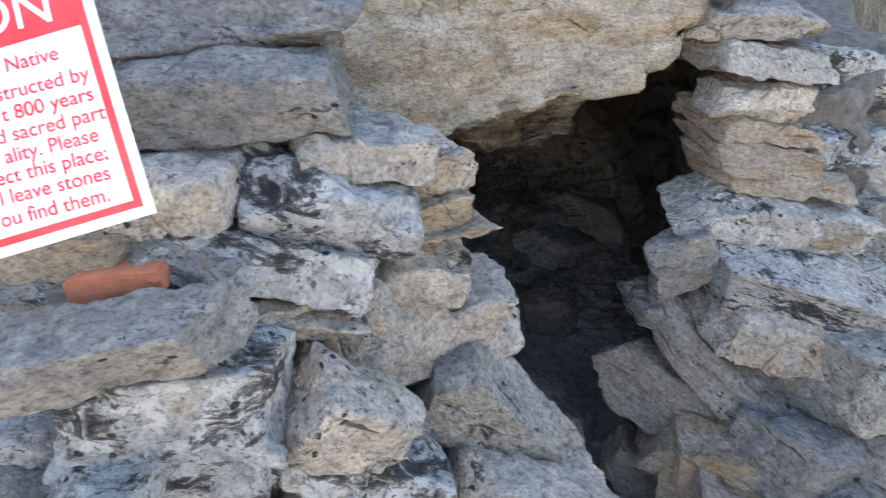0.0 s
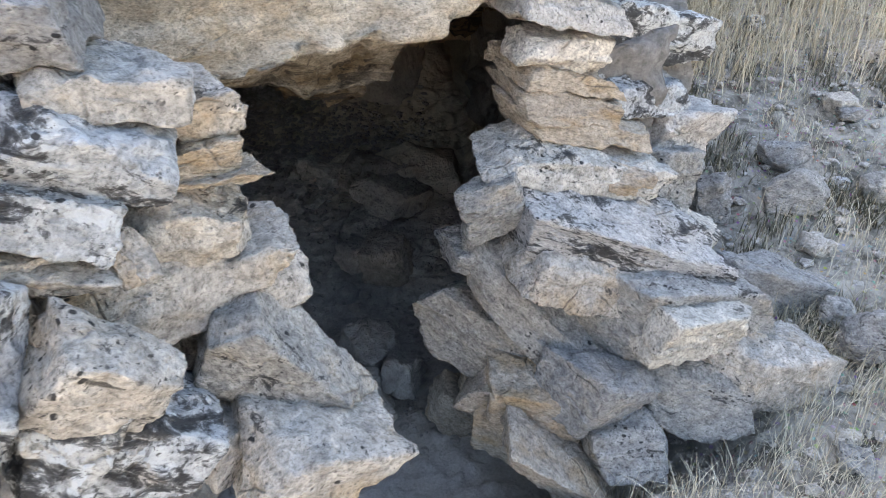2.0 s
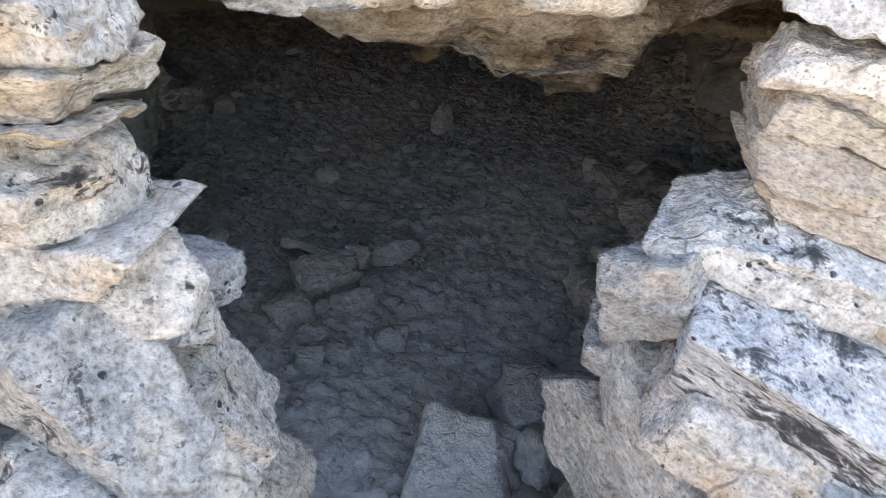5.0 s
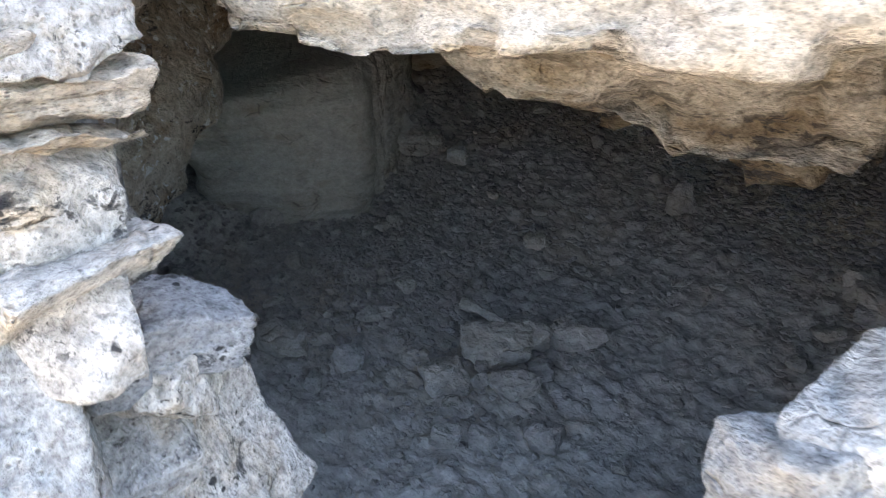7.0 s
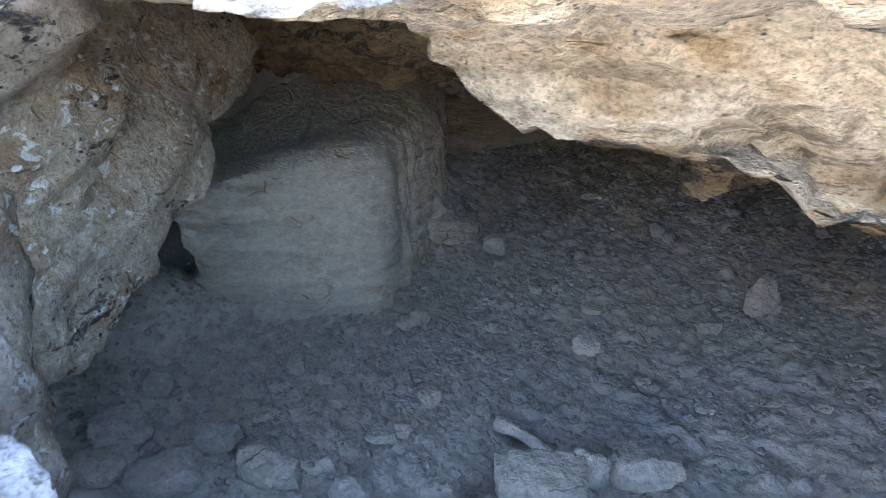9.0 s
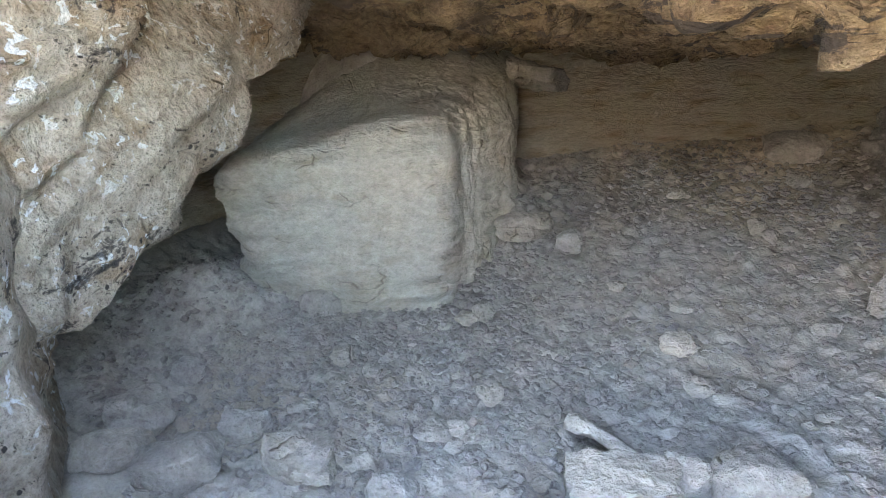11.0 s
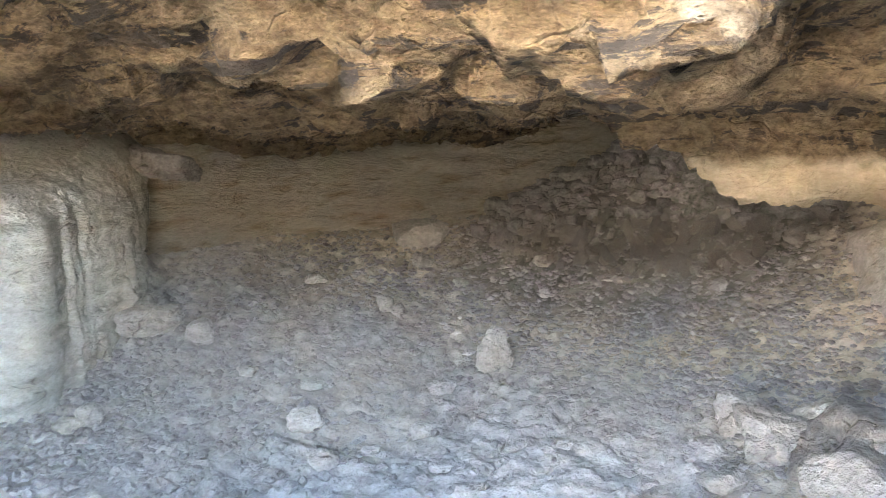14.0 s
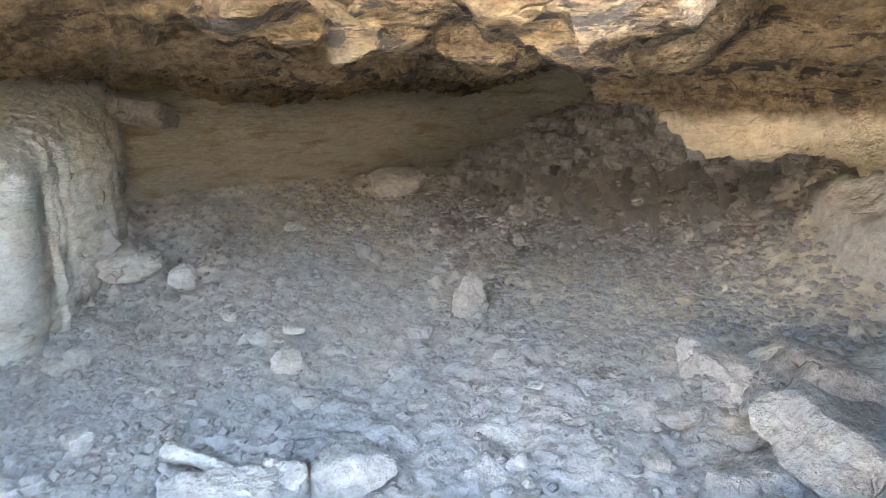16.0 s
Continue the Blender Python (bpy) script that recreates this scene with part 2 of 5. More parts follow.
smooth_stone = limestone("smooth_pale_limestone", (0.33, 0.30, 0.267), (0.49, 0.455, 0.405), (0.28, 0.225, 0.168), 0.4, own=False, bump=0.35, pits=0.3, grain=0.3)
back_stone = limestone("back_wall_limestone", (0.31, 0.278, 0.225), (0.46, 0.418, 0.345), (0.27, 0.215, 0.145), 0.5, strata=4.0, own=False, bump=0.6, pits=0.3, grain=0.3)
boulder_stone = limestone("boulder_limestone", (0.235, 0.20, 0.16), (0.46, 0.415, 0.355), (0.22, 0.145, 0.085), 0.45, black=0.3, white=0.25, own=False, bump=0.7, grain=0.45)


def dirt_material(name):
    m, nt, bsdf = nodes_of(name)
    vec = placed(nt, (1, 1, 1), False)
    big = noise_of(nt, vec, 1.3, 4, 0.6)
    mid = noise_of(nt, vec, 14, 8, 0.7, 0.4)
    fin = noise_of(nt, vec, 90, 8, 0.75)
    col = mix(nt, ramp(nt, mid, (0.35, 0.0), (0.66, 1.0)), (0.25, 0.235, 0.222), (0.41, 0.385, 0.36))
    col = mix(nt, ramp(nt, big, (0.48, 0.0), (0.66, 0.7)), col, (0.30, 0.26, 0.215))
    col = mix(nt, 0.7, col, ramp(nt, fin, (0.36, 0.75), (0.5, 1.0), (0.68, 1.15)), "MULTIPLY")
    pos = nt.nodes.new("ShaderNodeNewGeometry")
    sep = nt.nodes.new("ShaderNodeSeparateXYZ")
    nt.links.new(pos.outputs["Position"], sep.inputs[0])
    # Tan soil towards the back, paled further to make up for dim light.
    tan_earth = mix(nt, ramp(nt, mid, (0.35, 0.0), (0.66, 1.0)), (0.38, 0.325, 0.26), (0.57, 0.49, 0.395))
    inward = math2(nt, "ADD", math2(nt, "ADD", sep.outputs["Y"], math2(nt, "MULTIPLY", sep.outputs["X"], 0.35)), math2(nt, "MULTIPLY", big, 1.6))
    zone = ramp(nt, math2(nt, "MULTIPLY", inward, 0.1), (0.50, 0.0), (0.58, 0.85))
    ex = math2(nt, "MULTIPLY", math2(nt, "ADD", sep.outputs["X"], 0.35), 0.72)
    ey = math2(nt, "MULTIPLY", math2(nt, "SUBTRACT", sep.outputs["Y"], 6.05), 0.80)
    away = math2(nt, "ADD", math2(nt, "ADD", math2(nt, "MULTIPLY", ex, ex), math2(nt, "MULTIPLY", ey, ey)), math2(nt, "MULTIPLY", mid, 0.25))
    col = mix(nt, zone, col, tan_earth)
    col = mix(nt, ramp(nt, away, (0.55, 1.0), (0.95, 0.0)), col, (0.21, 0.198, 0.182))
    # Ground outside, out of view, paled to bounce light up under the ledge.
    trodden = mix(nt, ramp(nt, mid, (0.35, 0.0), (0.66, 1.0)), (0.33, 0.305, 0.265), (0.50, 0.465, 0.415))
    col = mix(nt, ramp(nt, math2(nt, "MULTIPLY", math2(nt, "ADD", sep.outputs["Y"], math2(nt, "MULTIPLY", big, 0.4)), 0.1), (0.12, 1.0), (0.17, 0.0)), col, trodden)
    stony = noise_of(nt, vec, 6, 9, 0.78, 0.6)
    soil = mix(nt, ramp(nt, stony, (0.40, 0.0), (0.60, 1.0)), (0.085, 0.077, 0.064), (0.36, 0.335, 0.295))
    chip = add(nt, "ShaderNodeTexVoronoi", Scale=34.0, Randomness=1.0)
    nt.links.new(vec, chip.inputs["Vector"])
    soil = mix(nt, ramp(nt, chip.outputs["Distance"], (0.16, 0.8), (0.30, 0.0)), soil, chip.outputs["Color"], "SOFT_LIGHT")
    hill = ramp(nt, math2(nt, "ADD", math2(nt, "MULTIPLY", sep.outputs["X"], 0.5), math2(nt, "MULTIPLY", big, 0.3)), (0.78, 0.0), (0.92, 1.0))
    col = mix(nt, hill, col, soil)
    nt.links.new(col, bsdf.inputs["Base Color"])
    bsdf.inputs["Roughness"].default_value = 0.97
    bsdf.inputs["Specular IOR Level"].default_value = 0.1
    clod = noise_of(nt, vec, 38, 6, 0.62, 0.3)
    h = math2(nt, "ADD", math2(nt, "ADD", mid, clod), math2(nt, "MULTIPLY", fin, 0.25))
    bp = add(nt, "ShaderNodeBump", Strength=0.7, Distance=0.02)
    nt.links.new(h, bp.inputs["Height"])
    nt.links.new(bp.outputs["Normal"], bsdf.inputs["Normal"])
    return m


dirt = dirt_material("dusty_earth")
dust_pale = limestone("dusty_pale_limestone", (0.33, 0.315, 0.298), (0.52, 0.50, 0.47), (0.33, 0.29, 0.24), 0.4, bump=0.5, pits=0.4, grain=0.3)
heap_stone = limestone("heap_rubble", (0.17, 0.163, 0.152), (0.35, 0.333, 0.312), (0.25, 0.22, 0.19), 0.4, bump=0.6, pits=0.3, grain=0.3)
gravel_stone = limestone("dusty_gravel", (0.22, 0.21, 0.198), (0.37, 0.35, 0.33), (0.31, 0.28, 0.24), 0.4, bump=0.4, pits=0.2, grain=0.3)
rubble_stone = limestone("dusty_rubble", (0.27, 0.258, 0.245), (0.44, 0.42, 0.395), (0.31, 0.28, 0.24), 0.4, bump=0.6, pits=0.3, grain=0.3)


# ---- ground ----
def ground_z(x, y):
    """Height of the earth: a hillside outside, a lower dusty floor within the shelter."""
    x, y = np.asarray(x, float), np.asarray(y, float)
    out = 0.03 + 0.20 * sm(1.3, 2.2, x) * np.clip(y - 1.9, 0, 40) + 0.03 * np.clip(x - 1.2, 0, 3)
    # Last term: unseen slope behind the viewer, added to bounce sunlight inside.
    out = out + 0.22 * np.clip(y - 4, 0, 60) * sm(1.6, 2.4, x) + 0.28 * np.clip(-y - 2.0, 0, 50)
    ins = -0.29 + 0.105 * np.clip(-x - 0.6, 0, 3) + 0.13 * np.clip(y - 3.7, 0, 4)
    ins = ins - 0.10 * np.exp(-((x - 0.4) / 0.5) ** 2 - ((y - 3.0) / 0.6) ** 2)
    ins = ins + 0.55 * np.exp(-((x + 0.35) / 0.75) ** 2 - ((y - 6.5) / 0.75) ** 2)
    ins = ins + 0.42 * sm(0.1, 1.3, x + 0.35 * (y - 5.2)) * sm(4.3, 5.6, y)
    ins = ins + 1.0 * sm(-2.35, -2.8, x) * sm(3.2, 4.0, y) * (1 - sm(4.35, 4.75, y))
    ins = ins + 0.14 * np.exp(-((x + 2.25) / 0.26) ** 2 - ((y - 2.76) / 0.24) ** 2)
    hump = 0.05 * np.exp(-((x - 0.9) / 0.3) ** 2 - ((y - 4.2) / 0.5) ** 2)
    ins = ins + hump
    m = sm(1.62, 2.02, y + 0.15 * np.maximum(x - 0.6, 0)) * (1 - sm(1.25, 1.75, x)) * sm(-5.5, -4.5, x)
    return out * (1 - m) + ins * m


def earth_relief(p):
    """Trodden hollows, crumbs and clods, in metres about the mean ground."""
    bend_ = np.stack([fbm(p * 1.7, 2, 91), fbm(p * 1.7 + 9, 2, 92), np.zeros(len(p))], 1) * 0.5
    out = 0.014 * fbm(p * 2.4, 2, 3) + 0.008 * fbm(p * np.array([9, 9, 1]) + bend_ * 3, 2, 7) + 0.002 * fbm(p * 42, 2, 8)
    out = out + 0.026 * np.maximum(0, fbm(p * 16 + bend_, 2, 12) - 0.15) ** 1.3 + 0.036 * np.maximum(0, vnoise(p @ ROT * 27, 14) - 0.40)
    t = 2.6 * fbm(p * np.array([2.6, 6.5, 1]) + bend_ * 1.5, 3, 95)
    scarp = np.floor(t) + sm(0.72, 1.0, t - np.floor(t))
    return out + 0.020 * (scarp + 0.5 - t) - 0.012


def lift(x, y):
    return float(earth_relief(np.array([[x, y, 0.0]]))[0]) + 0.012


def steps(lo, hi, fine, far, first=0.03):
    core = np.arange(lo, hi, fine)
    a, b, s = [], [], first
    while sum(a) < far:
        a.append(s)
        s *= 1.22
    up = hi + np.cumsum(a)
    down = lo - np.cumsum(a)
    return np.concatenate([down[::-1], core, up])


gx = steps(-2.7, 1.4, 0.0145, 400)
gy = steps(1.6, 6.6, 0.0145, 400)
X, Y = np.meshgrid(gx, gy)
pts = np.stack([X.ravel(), Y.ravel(), np.zeros(X.size)], 1)
gz = ground_z(pts[:, 0], pts[:, 1])
near = 1 - sm(6, 14, np.hypot(pts[:, 0], pts[:, 1] - 3))
gz = gz + near * earth_relief(pts)
far_hill = sm(8, 200, np.hypot(pts[:, 0], pts[:, 1]))
gz = gz + far_hill * 6 * fbm(pts * 0.02, 3, 31)
pts[:, 2] = gz
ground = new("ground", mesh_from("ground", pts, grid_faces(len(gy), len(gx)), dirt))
tagged(ground, "dusty grey-brown earth with small stones and trodden hollows", "ground", kind="structure")


# ---- the overhanging ledge that roofs the shelter ----
def roof_under(x, y):
    front = 1.12 + 0.02 * x + 0.22 * sm(0.55, 0.95, x)
    y1 = 2.58 + 0.42 * x
    low = 0.95 - 0.16 * sm(-0.2, 0.4, x) + 0.22 * sm(0.6, 0.8, x) * (1 - sm(2.9, 3.4, y))
    deep = 0.795 - 0.05 * np.clip(y - 3.3, 0, 2) - 0.03 * np.clip(y - 5.3, 0, 3) + 0.24 * sm(0.4, 0.75, x) * (1 - sm(3.5, 4.2, y))
    lin = front + (low - front) * sm(-0.07, 0.05, y - y1)
    lin = lin + (deep - lin) * sm(2.95, 3.15, y)
    left = np.maximum(1.25 - 0.26 * (y - 2.1), deep)
    a = sm(-0.30 - 0.6 * sm(2.75, 3.0, y), -0.14, x) * (1 - sm(3.1, 3.6, y)) + sm(3.1, 3.6, y)
    z = left * (1 - a) + lin * a
    z = z + 0.22 * sm(5.08, 5.2, y - 0.12 * np.sin(5 * x)) * sm(-1.25, -1.0, x) * (1 - sm(-0.25, -0.05, x))
    z = z - 0.26 * np.clip((x + 0.12) / 0.5, 0, 1) * sm(4.38, 4.50, y - 0.1 * x)
    wav = 0.22 * np.sin(2.3 * x + 1.1) + 0.10 * np.sin(6.1 * x + 2 * y) + 0.05 * np.sin(13.7 * x + 0.7)
    s1, s2 = (y + wav) / 0.36, (y - 0.6 * wav + 0.2 * x) / 0.15
    f1, f2 = s1 - np.floor(s1), s2 - np.floor(s2)
    beds = 0.08 * (f1 - sm(0.78, 1.0, f1)) + 0.028 * (f2 - sm(0.7, 1.0, f2)) - 0.035
    z = z + beds * sm(2.75, 3.0, y) * (1 - sm(4.30, 4.36, y) * sm(-0.2, 0.1, x))
    return z


def roof_lip(x):
    return np.where(x < 1.0, 2.10 + 0.34 * x, 2.44 + 2.2 * (x - 1.0)) + 0.25 * sm(-0.1, -0.5, x)


rx = np.concatenate([np.linspace(-12, -4.0, 40), np.arange(-3.9, 2.7, 0.02)])
face = np.linspace(0, 1, 46)
under = np.concatenate([np.linspace(0, 1.7, 120)[1:], np.linspace(1.7, 3.4, 90)[1:], np.linspace(3.4, 6.5, 40)[1:]])
rows_y, rows_z = [], []
lip = roof_lip(rx)
lip_z = roof_under(rx, lip)
# Unseen top of the ledge, its height added to keep sun off the walls.
for y_back, z_top in ((9.0, 4.6), (3.4, 4.4), (1.7, 4.15), (1.35, 3.5), (0.95, 2.8), (0.75, 2.3)):
    rows_y.append(lip + y_back)
    rows_z.append(np.full_like(rx, z_top))
for s in face:
    rows_y.append(lip + 0.62 * (1 - s) ** 1.4 - 0.05 * np.sin(3.1 * s))
    rows_z.append(2.08 + (lip_z - 2.08) * s)
for s in under:
    rows_y.append(lip + s)
    rows_z.append(roof_under(rx, lip + s))
RY, RZ = np.array(rows_y), np.array(rows_z)
rp = np.stack([np.tile(rx, len(RY)), RY.ravel(), RZ.ravel()], 1)
gu = np.gradient(rp.reshape(len(RY), len(rx), 3), axis=0)
gv = np.gradient(rp.reshape(len(RY), len(rx), 3), axis=1)
nrm = np.cross(gv, gu).reshape(-1, 3)
nrm /= np.linalg.norm(nrm, axis=1)[:, None] + 1e-9
bed = rp * np.array([1.3, 1.3, 7.0])
disp = 0.045 * fbm(bed * 1.1, 3, 41) + 0.028 * ridge(bed * 2.2 + 3, 3, 43) + 0.008 * fbm(rp * 26, 3, 47)
plate = rp * np.array([0.9, 2.4, 1.0]) + 0.25 * np.stack([fbm(rp * 5, 2, 57)] * 3, 1)
leaf = 3.2 * fbm(rp * np.array([0.9, 4.2, 6.0]) + 0.15 * np.stack([fbm(rp * 7, 2, 59)] * 3, 1), 2, 55)
strata = 0.034 * (np.floor(leaf) + sm(0.75, 1.0, leaf - np.floor(leaf)) + 0.5 - leaf) * sm(0.3, 0.7, rp[:, 1] - np.tile(lip, len(RY)))
edge = np.exp(-((rp[:, 1] - np.tile(lip, len(RY))) / 0.5) ** 2)
disp = disp * (1 - 0.45 * edge) + strata + 0.030 * np.floor(5 * (0.5 + 0.5 * fbm(plate, 3, 53)) + 0.25 * fbm(rp * np.array([6, 14, 1]), 2, 58)) * 0.8 - 0.048
rp = rp + nrm * disp[:, None]
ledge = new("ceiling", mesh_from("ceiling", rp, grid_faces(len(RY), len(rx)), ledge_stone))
tagged(ledge, "overhanging cream and tan limestone ledge with layered underside", "rock ledge", kind="structure")

# ---- back wall of the shelter, a curved face of bedded rock ----
bend = [(-0.9, 1.75), (-2.2, 2.1), (-3.3, 3.0), (-2.95, 4.6), (-2.3, 5.6), (-1.3, 6.6), (-0.2, 7.2), (0.9, 6.9), (1.5, 5.9), (1.45, 4.7), (1.35, 3.9)]
bend = np.array(bend)
tt = np.linspace(0, len(bend) - 1, 420)
bx = np.interp(tt, np.arange(len(bend)), bend[:, 0])
by = np.interp(tt, np.arange(len(bend)), bend[:, 1])
ker = np.ones(25) / 25
bx[12:-12], by[12:-12] = np.convolve(bx, ker, "valid"), np.convolve(by, ker, "valid")
hz = np.linspace(-0.7, 1.5, 110)
tx, ty = np.gradient(bx), np.gradient(by)
ln = np.hypot(tx, ty)
ox, oy = -ty / ln, tx / ln
wall_pts = []
for z in hz:
    wall_pts.append(np.stack([bx, by, np.full_like(bx, z)], 1))
wall_pts = np.concatenate(wall_pts)
wd = 0.05 * fbm(wall_pts * np.array([1.5, 1.5, 4]), 3, 61) + 0.02 * ridge(wall_pts * np.array([2, 2, 9.0]), 2, 63) + 0.004 * fbm(wall_pts * 30, 2, 65)
inn = wall_pts + np.stack([np.tile(-ox, len(hz)), np.tile(-oy, len(hz)), np.zeros(len(wall_pts))], 1) * -wd[:, None]
outw = inn + np.stack([np.tile(ox, len(hz)), np.tile(oy, len(hz)), np.zeros(len(wall_pts))], 1) * 0.5
faces_in = grid_faces(len(hz), len(bx))
off_n = len(inn)
faces_all = faces_in + [[a + off_n for a in reversed(q)] for q in faces_in]
back = new("wall_back", mesh_from("wall_back", np.concatenate([inn, outw]), faces_all, back_stone))
tagged(back, "tan and grey bedded rock at the back of the shelter", "rock wall", kind="structure")


# ---- things of stone ----
def rock_thing(name, label, material, at, size, turn, seed, blocky=0.6, n=18, category="rock", group="", rough=1.0, chips=9, taper=0.0):
    v, f = rock_shape(size, seed, blocky, n, rough, chips)
    v[:, :2] *= (1 - taper * (v[:, 2:] / size[2] + 0.5))
    ob = new(name, mesh_from(name, v, f, material))
    ob.matrix_world = pose(*at, *turn)
    return tagged(ob, label, category, group)


# ---- the two dry-stone walls ----
def wall_root(name, label, at):
    ob = new(name)
    ob.location = at
    return tagged(ob, label, "stone wall", kind="structure")


wall_left = wall_root("wall_left", "dry-laid wall of rough lichen-spotted limestone beside the doorway", (-0.3, 1.7, 0))
wall_right = wall_root("wall_right", "stacked flat limestone slabs forming the door jamb", (1.1, 2.3, 0))


def stone(wall, material, at, size, turn, seed, blocky):
    n = 40 if max(size) > 0.26 else 30
    v, f = rock_shape(size, seed, blocky, n, chips=5 if blocky > 0.75 else 9)
    ob = new("stone", mesh_from("stone", v, f, material))
    ob.parent = wall
    ob.matrix_basis = Matrix.Translation(-wall.location) @ pose(*at, *turn)
    return ob


stone(wall_left, speckled, (-0.074, 1.623, 1.294), (0.243, 0.240, 0.067), (0, 14, 20), 1101, 0.90)
stone(wall_left, pale, (-0.026, 1.720, 1.213), (0.242, 0.240, 0.087), (0, 8, 105), 1102, 0.90)
stone(wall_left, tan, (-0.017, 1.726, 1.142), (0.275, 0.240, 0.058), (0, 7, 103), 1103, 0.90)
stone(wall_left, tan, (0.004, 1.687, 1.097), (0.214, 0.200, 0.021), (0, 13, 107), 1104, 0.90)
stone(wall_left, tan, (0.024, 1.730, 1.188), (0.096, 0.200, 0.077), (0, 13, 25), 1105, 0.90)
stone(wall_left, tan, (-0.035, 1.688, 1.126), (0.100, 0.200, 0.048), (0, 15, 39), 1106, 0.90)
stone(wall_left, lichen, (-0.131, 1.583, 1.229), (0.294, 0.240, 0.126), (6, 25, 11), 1107, 0.90)
stone(wall_left, lichen, (-0.239, 1.514, 1.177), (0.285, 0.240, 0.104), (0, 26, 18), 1108, 0.90)
stone(wall_left, lichen, (-0.341, 1.352, 0.932), (0.165, 0.240, 0.183), (0, 29, 12), 1109, 0.90)
stone(wall_left, pale, (-0.241, 1.495, 1.102), (0.127, 0.200, 0.036), (0, 15, 19), 1110, 0.90)
stone(wall_left, pale, (-0.201, 1.515, 1.063), (0.174, 0.220, 0.063), (0, 14, 24), 1111, 0.90)
stone(wall_left, pale, (-0.052, 1.476, 1.063), (0.096, 0.050, 0.026), (0, 55, -33), 1112, 0.20)
stone(wall_left, tan, (-0.068, 1.470, 1.059), (0.082, 0.050, 0.023), (0, 53, -38), 1113, 0.20)
stone(wall_left, pale, (-0.016, 1.663, 1.022), (0.233, 0.240, 0.141), (0, 10, 99), 1114, 0.50)
stone(wall_left, pale, (-0.091, 1.609, 0.919), (0.466, 0.200, 0.141), (6, 9, 33), 1115, 0.95)
stone(wall_left, pale, (0.033, 1.680, 0.928), (0.235, 0.200, 0.067), (0, 4, 105), 1116, 0.90)
stone(wall_left, grey, (0.117, 1.564, 0.739), (0.301, 0.160, 0.160), (4, 37, -7), 1117, 0.90)
stone(wall_left, grey, (0.034, 1.762, 0.784), (0.212, 0.200, 0.078), (0, 11, 107), 1118, 0.90)
stone(wall_left, pale, (-0.119, 1.353, 0.941), (0.199, 0.130, 0.151), (0, 37, 15), 1119, 0.25)
stone(wall_left, lichen, (-0.351, 1.293, 1.018), (0.302, 0.150, 0.263), (0, 4, 11), 1120, 0.90)
stone(wall_left, lichen, (-0.219, 1.382, 0.840), (0.134, 0.200, 0.157), (0, 28, 15), 1121, 0.90)
stone(wall_left, lichen, (-0.111, 1.435, 0.754), (0.216, 0.200, 0.169), (0, 23, 18), 1122, 0.90)
stone(wall_left, tan, (-0.263, 1.480, 0.986), (0.074, 0.150, 0.079), (0, 41, 21), 1123, 0.30)
stone(wall_left, pale, (-0.005, 1.528, 0.647), (0.089, 0.200, 0.123), (0, 25, 22), 1124, 0.90)
stone(wall_left, pale, (0.158, 1.464, 0.613), (0.249, 0.240, 0.177), (0, 21, 7), 1125, 0.90)
stone(wall_left, pale, (0.069, 1.759, 0.719), (0.136, 0.150, 0.070), (0, 40, 126), 1126, 0.90)
stone(wall_left, grey, (-0.385, 1.224, 1.198), (0.323, 0.130, 0.082), (0, -2, 7), 1127, 0.80)
stone(wall_left, lichen, (-0.583, 1.335, 0.995), (0.136, 0.240, 0.136), (0, 24, 24), 1128, 0.90)
stone(wall_right, pale, (0.976, 2.510, 1.272), (0.428, 0.240, 0.090), (0, 5, 3), 1129, 0.90)
stone(wall_right, pale, (1.032, 2.470, 1.167), (0.365, 0.240, 0.086), (0, 9, 3), 1130, 0.90)
stone(wall_right, white, (1.022, 2.479, 1.056), (0.292, 0.240, 0.111), (0, 9, 8), 1131, 0.35)
stone(wall_right, tan, (1.043, 2.479, 0.970), (0.323, 0.240, 0.055), (2, 13, 7), 1132, 0.90)
stone(wall_right, tan, (1.053, 2.479, 0.904), (0.386, 0.240, 0.084), (2, 12, 6), 1133, 0.90)
stone(wall_right, tan, (1.126, 2.460, 0.813), (0.498, 0.240, 0.077), (2, 12, 5), 1134, 0.90)
stone(wall_right, speckled, (1.084, 2.369, 0.726), (0.517, 0.240, 0.100), (6, 14, 2), 1135, 0.90)
stone(wall_right, tan, (1.249, 2.350, 0.682), (0.179, 0.200, 0.070), (4, 18, 0), 1136, 0.90)
stone(wall_right, striped, (1.145, 2.179, 0.536), (0.693, 0.240, 0.150), (6, 21, -4), 1137, 0.90)
stone(wall_right, striped, (1.414, 2.399, 0.450), (0.499, 0.240, 0.182), (6, 31, 0), 1138, 0.90)
stone(wall_right, pale, (1.018, 2.143, 0.486), (0.380, 0.240, 0.136), (6, 19, -16), 1139, 0.90)
stone(wall_right, grey, (1.353, 2.069, 0.300), (0.589, 0.240, 0.305), (6, 16, 6), 1140, 0.80)
stone(wall_right, speckled, (1.353, 1.979, 0.334), (0.387, 0.200, 0.190), (6, 11, 6), 1141, 0.40)
stone(wall_right, lichen, (1.387, 2.665, 1.034), (0.492, 0.240, 0.182), (0, 7, 17), 1142, 0.90)
stone(wall_right, lichen, (1.386, 2.606, 0.853), (0.386, 0.240, 0.114), (0, 8, 15), 1143, 0.90)
stone(wall_right, white, (1.562, 2.647, 0.684), (0.260, 0.240, 0.200), (0, 8, 13), 1144, 0.90)
stone(wall_right, grey, (1.467, 2.537, 0.533), (0.356, 0.240, 0.264), (0, 13, 13), 1145, 0.90)
